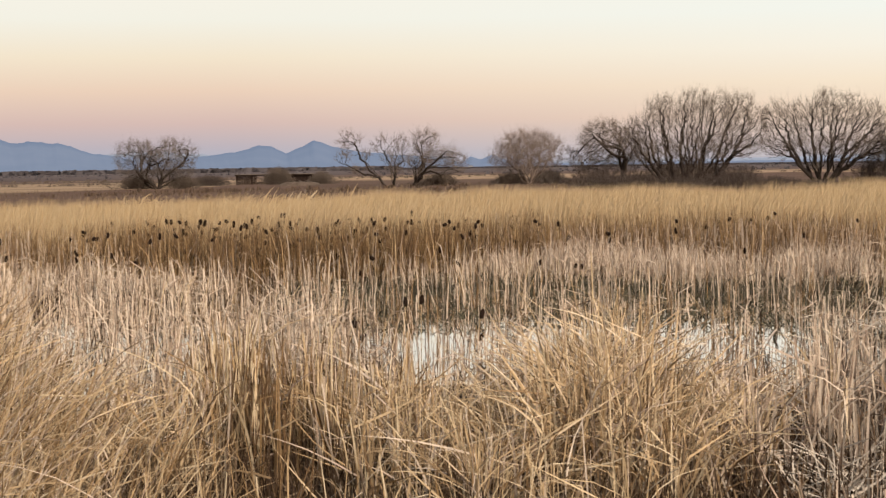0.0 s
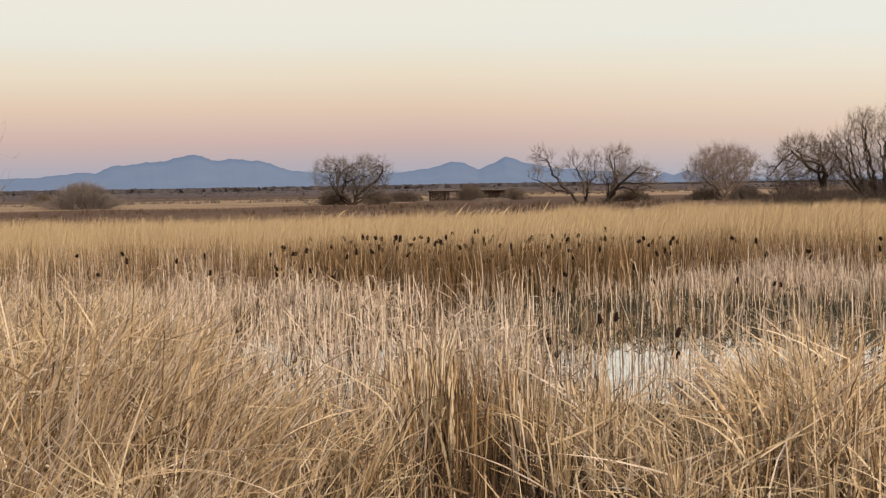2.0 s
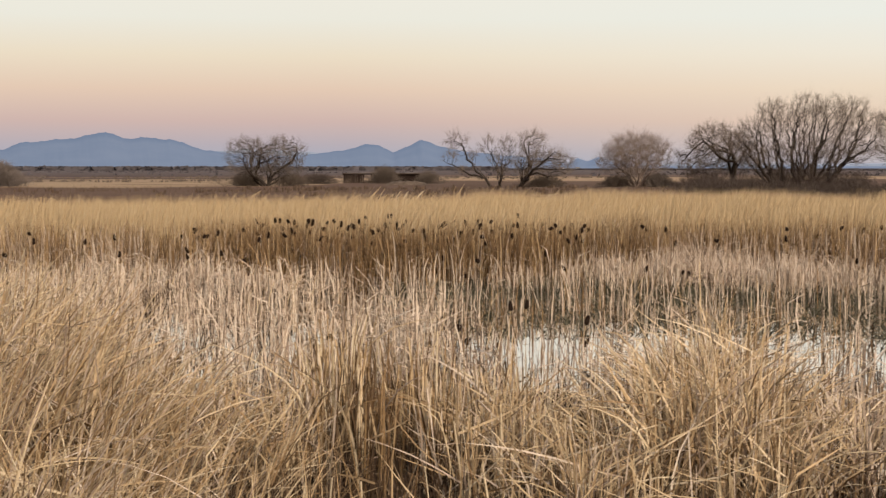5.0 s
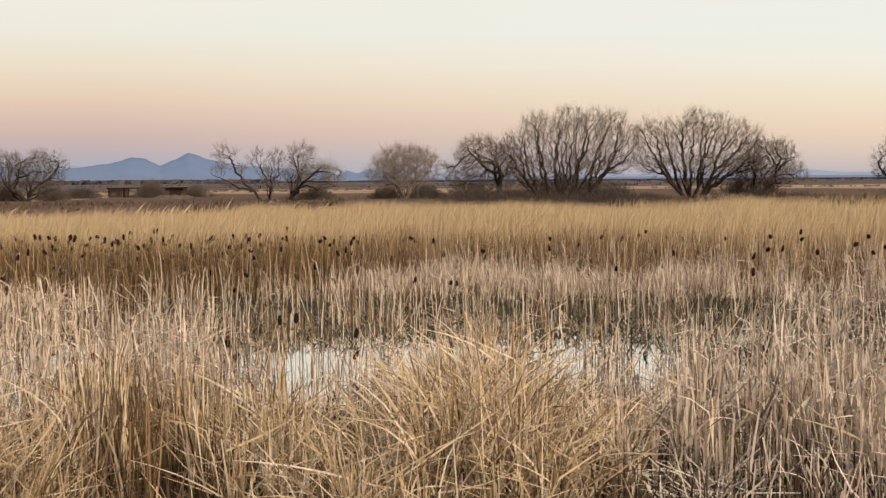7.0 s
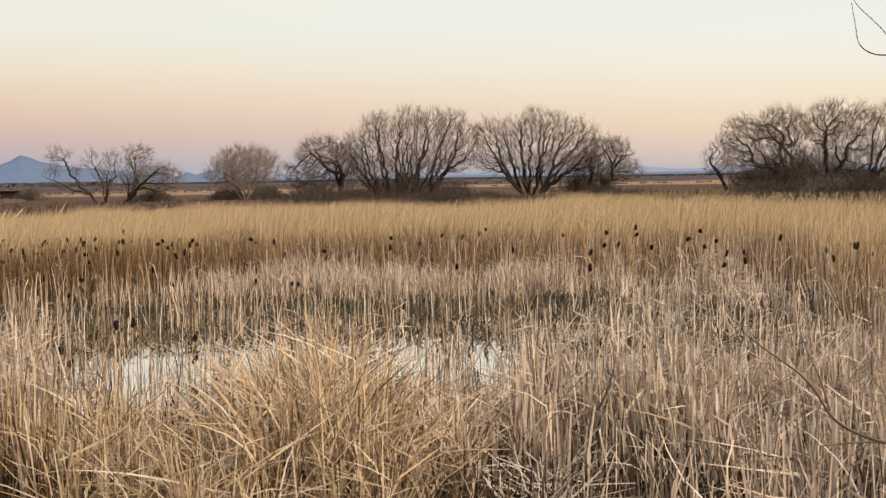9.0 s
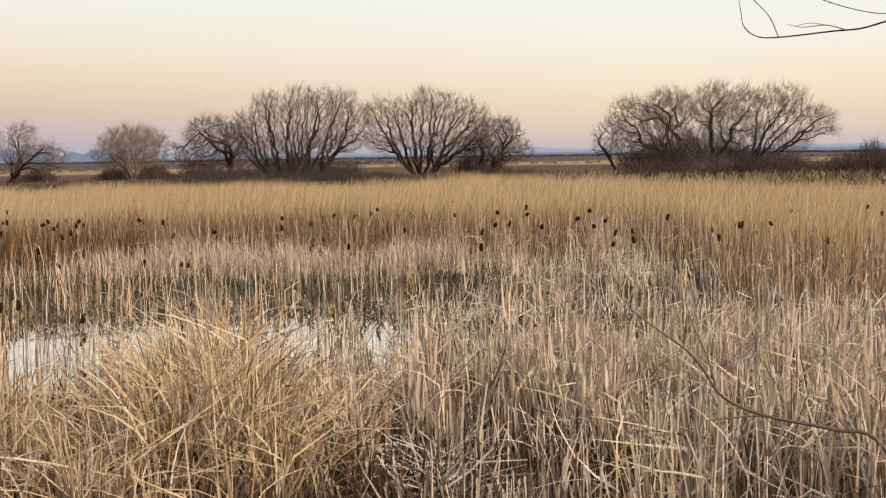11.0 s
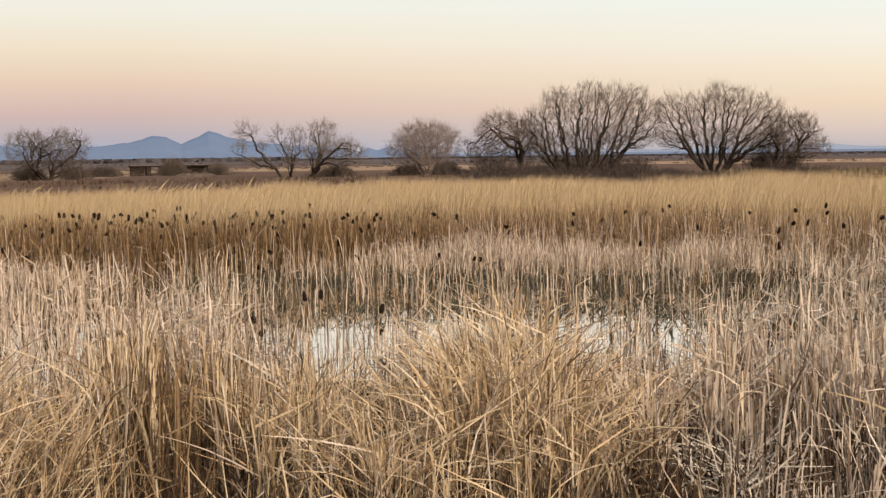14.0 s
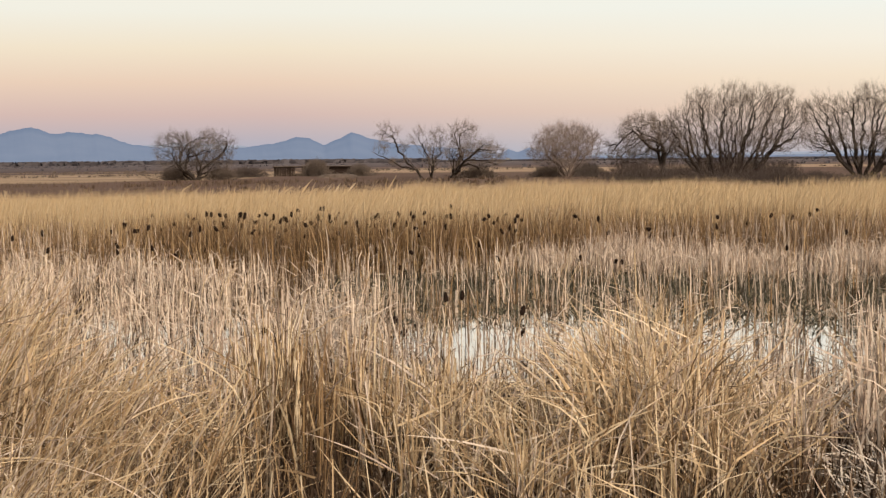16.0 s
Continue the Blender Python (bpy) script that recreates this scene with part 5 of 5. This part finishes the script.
def make_shed():
    r, azimuth = 188, -11.93
    x, y = polar(azimuth, r)
    shed = new("shed")
    shed.location = (x, y, float(ground_z(x, y)))
    shed.rotation_euler = (0, 0, -radians(azimuth))
    tagged(shed, "long low dark timber shed with a pale flat roof", "shed")
    w, h = 10.2, 1.42
    part("roof", one_box(-w / 2 - 0.15, w / 2 + 0.15, -1.4, 1.5, h - 0.1, h, bevel=0.02), ROOFING, shed, "weathered pale flat roof")
    part("back_wall", one_box(-w / 2 + 4.7, w / 2, 1.2, 1.3, 0, h - 0.1), TIMBER, shed)
    part("fascia", one_box(-w / 2 - 0.16, w / 2 + 0.16, -1.46, -1.403, h - 0.2, h - 0.03), TIMBER, shed)
    for s in (-1, 1):
        part("end_wall", one_box(s * (w / 2 - 0.05) - 0.05, s * (w / 2 - 0.05) + 0.05, -1.1, 1.2, 0, h - 0.1), TIMBER, shed)
    # upright boards on the front, with gaps in the open bays
    rng = random.Random(5)
    q = -w / 2 + 0.1
    while q < w / 2 - 0.2:
        low = -w / 2 + 2.6 < q < -w / 2 + 3.6
        part("board", one_box(q, q + 0.19, -1.2, -1.16, 0.02 + rng.uniform(0, 0.05), (0.45 if low else h - 0.14) - rng.uniform(0, 0.04), bevel=0.004), TIMBER, shed)
        q += 0.222 if q < -w / 2 + 4.4 else 0.205
    for k in range(6):
        px = -w / 2 + 0.06 + k * (w - 0.12) / 5
        part("post", one_box(px - 0.06, px + 0.06, -1.32, -1.2, -0.1, h - 0.1), TIMBER, shed)


make_shed()


def make_bank():
    """The low earthen mound in front of the shed."""
    x, y = polar(-10.9, 158)
    thing = new("earth_mound")
    thing.location = (x, y, float(ground_z(x, y)) - 0.1)
    thing.rotation_euler = (0, 0, radians(10.9))
    tagged(thing, "low grey-brown earthen mound by the shed", "mound")
    nx, ny = 60, 24
    u, v = np.meshgrid(np.linspace(-1, 1, nx), np.linspace(-1, 1, ny), indexing="ij")
    prof = np.clip(1 - np.abs(u) ** 5, 0, 1) * np.clip(1 - np.abs(v) ** 2.4, 0, 1)
    z = 0.48 * prof + 0.04 * np.sin(u * 19 + v * 5) * prof + 0.03 * np.sin(u * 41) * prof
    p = np.stack([u * 2.5, v * 1.6, z], -1).reshape(-1, 3)
    i, j = np.meshgrid(np.arange(nx - 1), np.arange(ny - 1), indexing="ij")
    a = (i * ny + j).ravel()
    mesh_of("soil", p, np.stack([a, a + ny, a + ny + 1, a + 1], -1), EARTH, thing, smooth=True)


make_bank()


def far_house(azimuth, r, w, h):
    x, y = polar(azimuth, r)
    house = new("house")
    house.location = (x, y, float(ground_z(x, y)))
    house.rotation_euler = (0, 0, -radians(azimuth))
    tagged(house, "small far white farm building on the plain", "house", "far farm buildings")
    part("wall", one_box(-w / 2, w / 2, -2.5, 2.5, 0, h, bevel=0), PLASTER, house)
    bm = bmesh.new()
    v = [bm.verts.new(c) for c in ((-w / 2 - .3, -2.9, h + .01), (w / 2 + .3, -2.9, h + .01), (w / 2 + .3, 2.9, h + .01), (-w / 2 - .3, 2.9, h + .01), (-w / 2 - .3, 0, h + 1.3), (w / 2 + .3, 0, h + 1.3))]
    for q in ((0, 1, 5, 4), (2, 3, 4, 5), (0, 4, 3), (1, 2, 5), (3, 2, 1, 0)):
        bm.faces.new([v[c] for c in q])
    part("roof", bm, ROOFING, house)


for a, w in ((-14.7, 7), (-14.25, 9), (-13.75, 6), (-9.0, 7), (-8.55, 5), (-29.3, 9), (-4.5, 8), (-3.9, 10)):
    far_house(a, 2300, w * 0.7, 1.9)


# ---------------------------------------------------------------- branches near the camera
def limb(points, r0, r1, steps=6):
    """A smooth tapered round limb through a few points, as vertices and faces."""
    pts = [Vector(p) for p in points]
    line = []
    for i in range(len(pts) - 1):
        p = [pts[max(i - 1, 0)], pts[i], pts[i + 1], pts[min(i + 2, len(pts) - 1)]]
        for k in range(steps):
            t = k / steps
            line.append(0.5 * ((2 * p[1]) + (p[2] - p[0]) * t + (2 * p[0] - 5 * p[1] + 4 * p[2] - p[3]) * t * t + (3 * p[1] - p[0] - 3 * p[2] + p[3]) * t ** 3))
    line.append(pts[-1])
    a = np.array([tuple(p) for p in line])
    rad = np.linspace(r0, r1, len(a))
    return tubes(a[:-1], a[1:] + (a[1:] - a[:-1]) * 0.05, rad[:-1], rad[1:], 8)


def at(azimuth, elevation, r):
    x, y = polar(azimuth, r)
    return (float(x) + 0.07, float(y) - 0.02, EYE + 0.02 + r * math.tan(radians(elevation)))


def joined(name, pieces, mat, parent):
    vs, fs, n = [], [], 0
    for v, f in pieces:
        vs.append(v)
        fs.append(f + n)
        n += len(v)
    return mesh_of(name, np.concatenate(vs), np.concatenate(fs), mat, parent, smooth=True)


def near_tree():
    tree = new("young_tree")
    foot = Vector(at(37, 0, 12.6))
    foot.z = float(ground_z(foot.x, foot.y))
    tagged(tree, "bare young tree with thin twigs hanging into view", "tree")
    top = (foot.x - 0.1, foot.y + 0.1, 5.2)
    joined("trunk", [limb([(foot.x, foot.y, foot.z - 0.2), (foot.x + 0.05, foot.y, 2.0), (foot.x - 0.05, foot.y + 0.05, 3.6), top], 0.09, 0.04)], BARK, tree)
    main = [top, at(34, 8.5, 12.4), at(30, 5.6, 12.2), at(28.0, 4.75, 12.0), at(26.5, 4.6, 12.0), at(24.5, 4.44, 12.0), at(23.66, 4.5, 12.0), at(23.14, 4.9, 12.0), at(23.0, 5.6, 12.0), at(22.85, 6.5, 12.0)]
    joined("bough", [limb(main, 0.010, 0.0024, 5)], BARK, tree)
    for sprig in (limb([at(24.48, 4.45, 12.0), at(24.13, 5.25, 12.0), at(23.6, 5.85, 12.0), at(23.07, 6.4, 12.0), at(22.6, 7.2, 12.0)], 0.005, 0.0025),
                     limb([at(30, 5.6, 12.2), at(28.5, 5.2, 12.0), at(26.5, 5.7, 12.0), at(25.4, 6.32, 12.0), at(24.6, 6.7, 12.0)], 0.005, 0.0025),
                     limb([at(26.5, 5.7, 12.0), at(25.9, 5.95, 12.0), at(25.4, 6.2, 12.0), at(24.9, 6.3, 12.0)], 0.005, 0.002),
                     limb([at(27.0, 4.65, 12.0), at(26.3, 4.85, 12.0), at(25.4, 4.8, 12.0), at(24.8, 4.95, 12.0)], 0.005, 0.002),
                     limb([at(26.3, 4.85, 12.0), at(25.7, 4.95, 12.0), at(25.1, 4.85, 12.0)], 0.003, 0.002)):
        joined("twig", [sprig], TWIG, tree)
    low = new("dead_branch")
    tagged(low, "fallen dead branch lying slantwise in the reeds", "branch")
    g = at(31, 0, 9.3)
    main = [(g[0], g[1], float(ground_z(g[0], g[1])) - 0.1), at(28.6, -11.8, 9.3), at(26.6, -11.1, 9.3), at(24.0, -10.65, 9.3), at(22.3, -9.95, 9.3), at(21.4, -8.7, 9.3), at(20.7, -7.98, 9.3), at(19.6, -7.2, 9.3), at(18.5, -6.36, 9.3)]
    joined("bough", [limb(main, 0.015, 0.0035)], SHRUB, low)
    for sprig in (limb([at(22.0, -9.5, 9.3), at(21.6, -8.2, 9.3), at(21.1, -7.1, 9.3), at(20.8, -6.2, 9.3)], 0.008, 0.003),
                     limb([at(24.0, -10.65, 9.3), at(23.0, -10.7, 9.3), at(21.6, -10.9, 9.3)], 0.009, 0.003)):
        joined("twig", [sprig], TWIG, low)


near_tree()
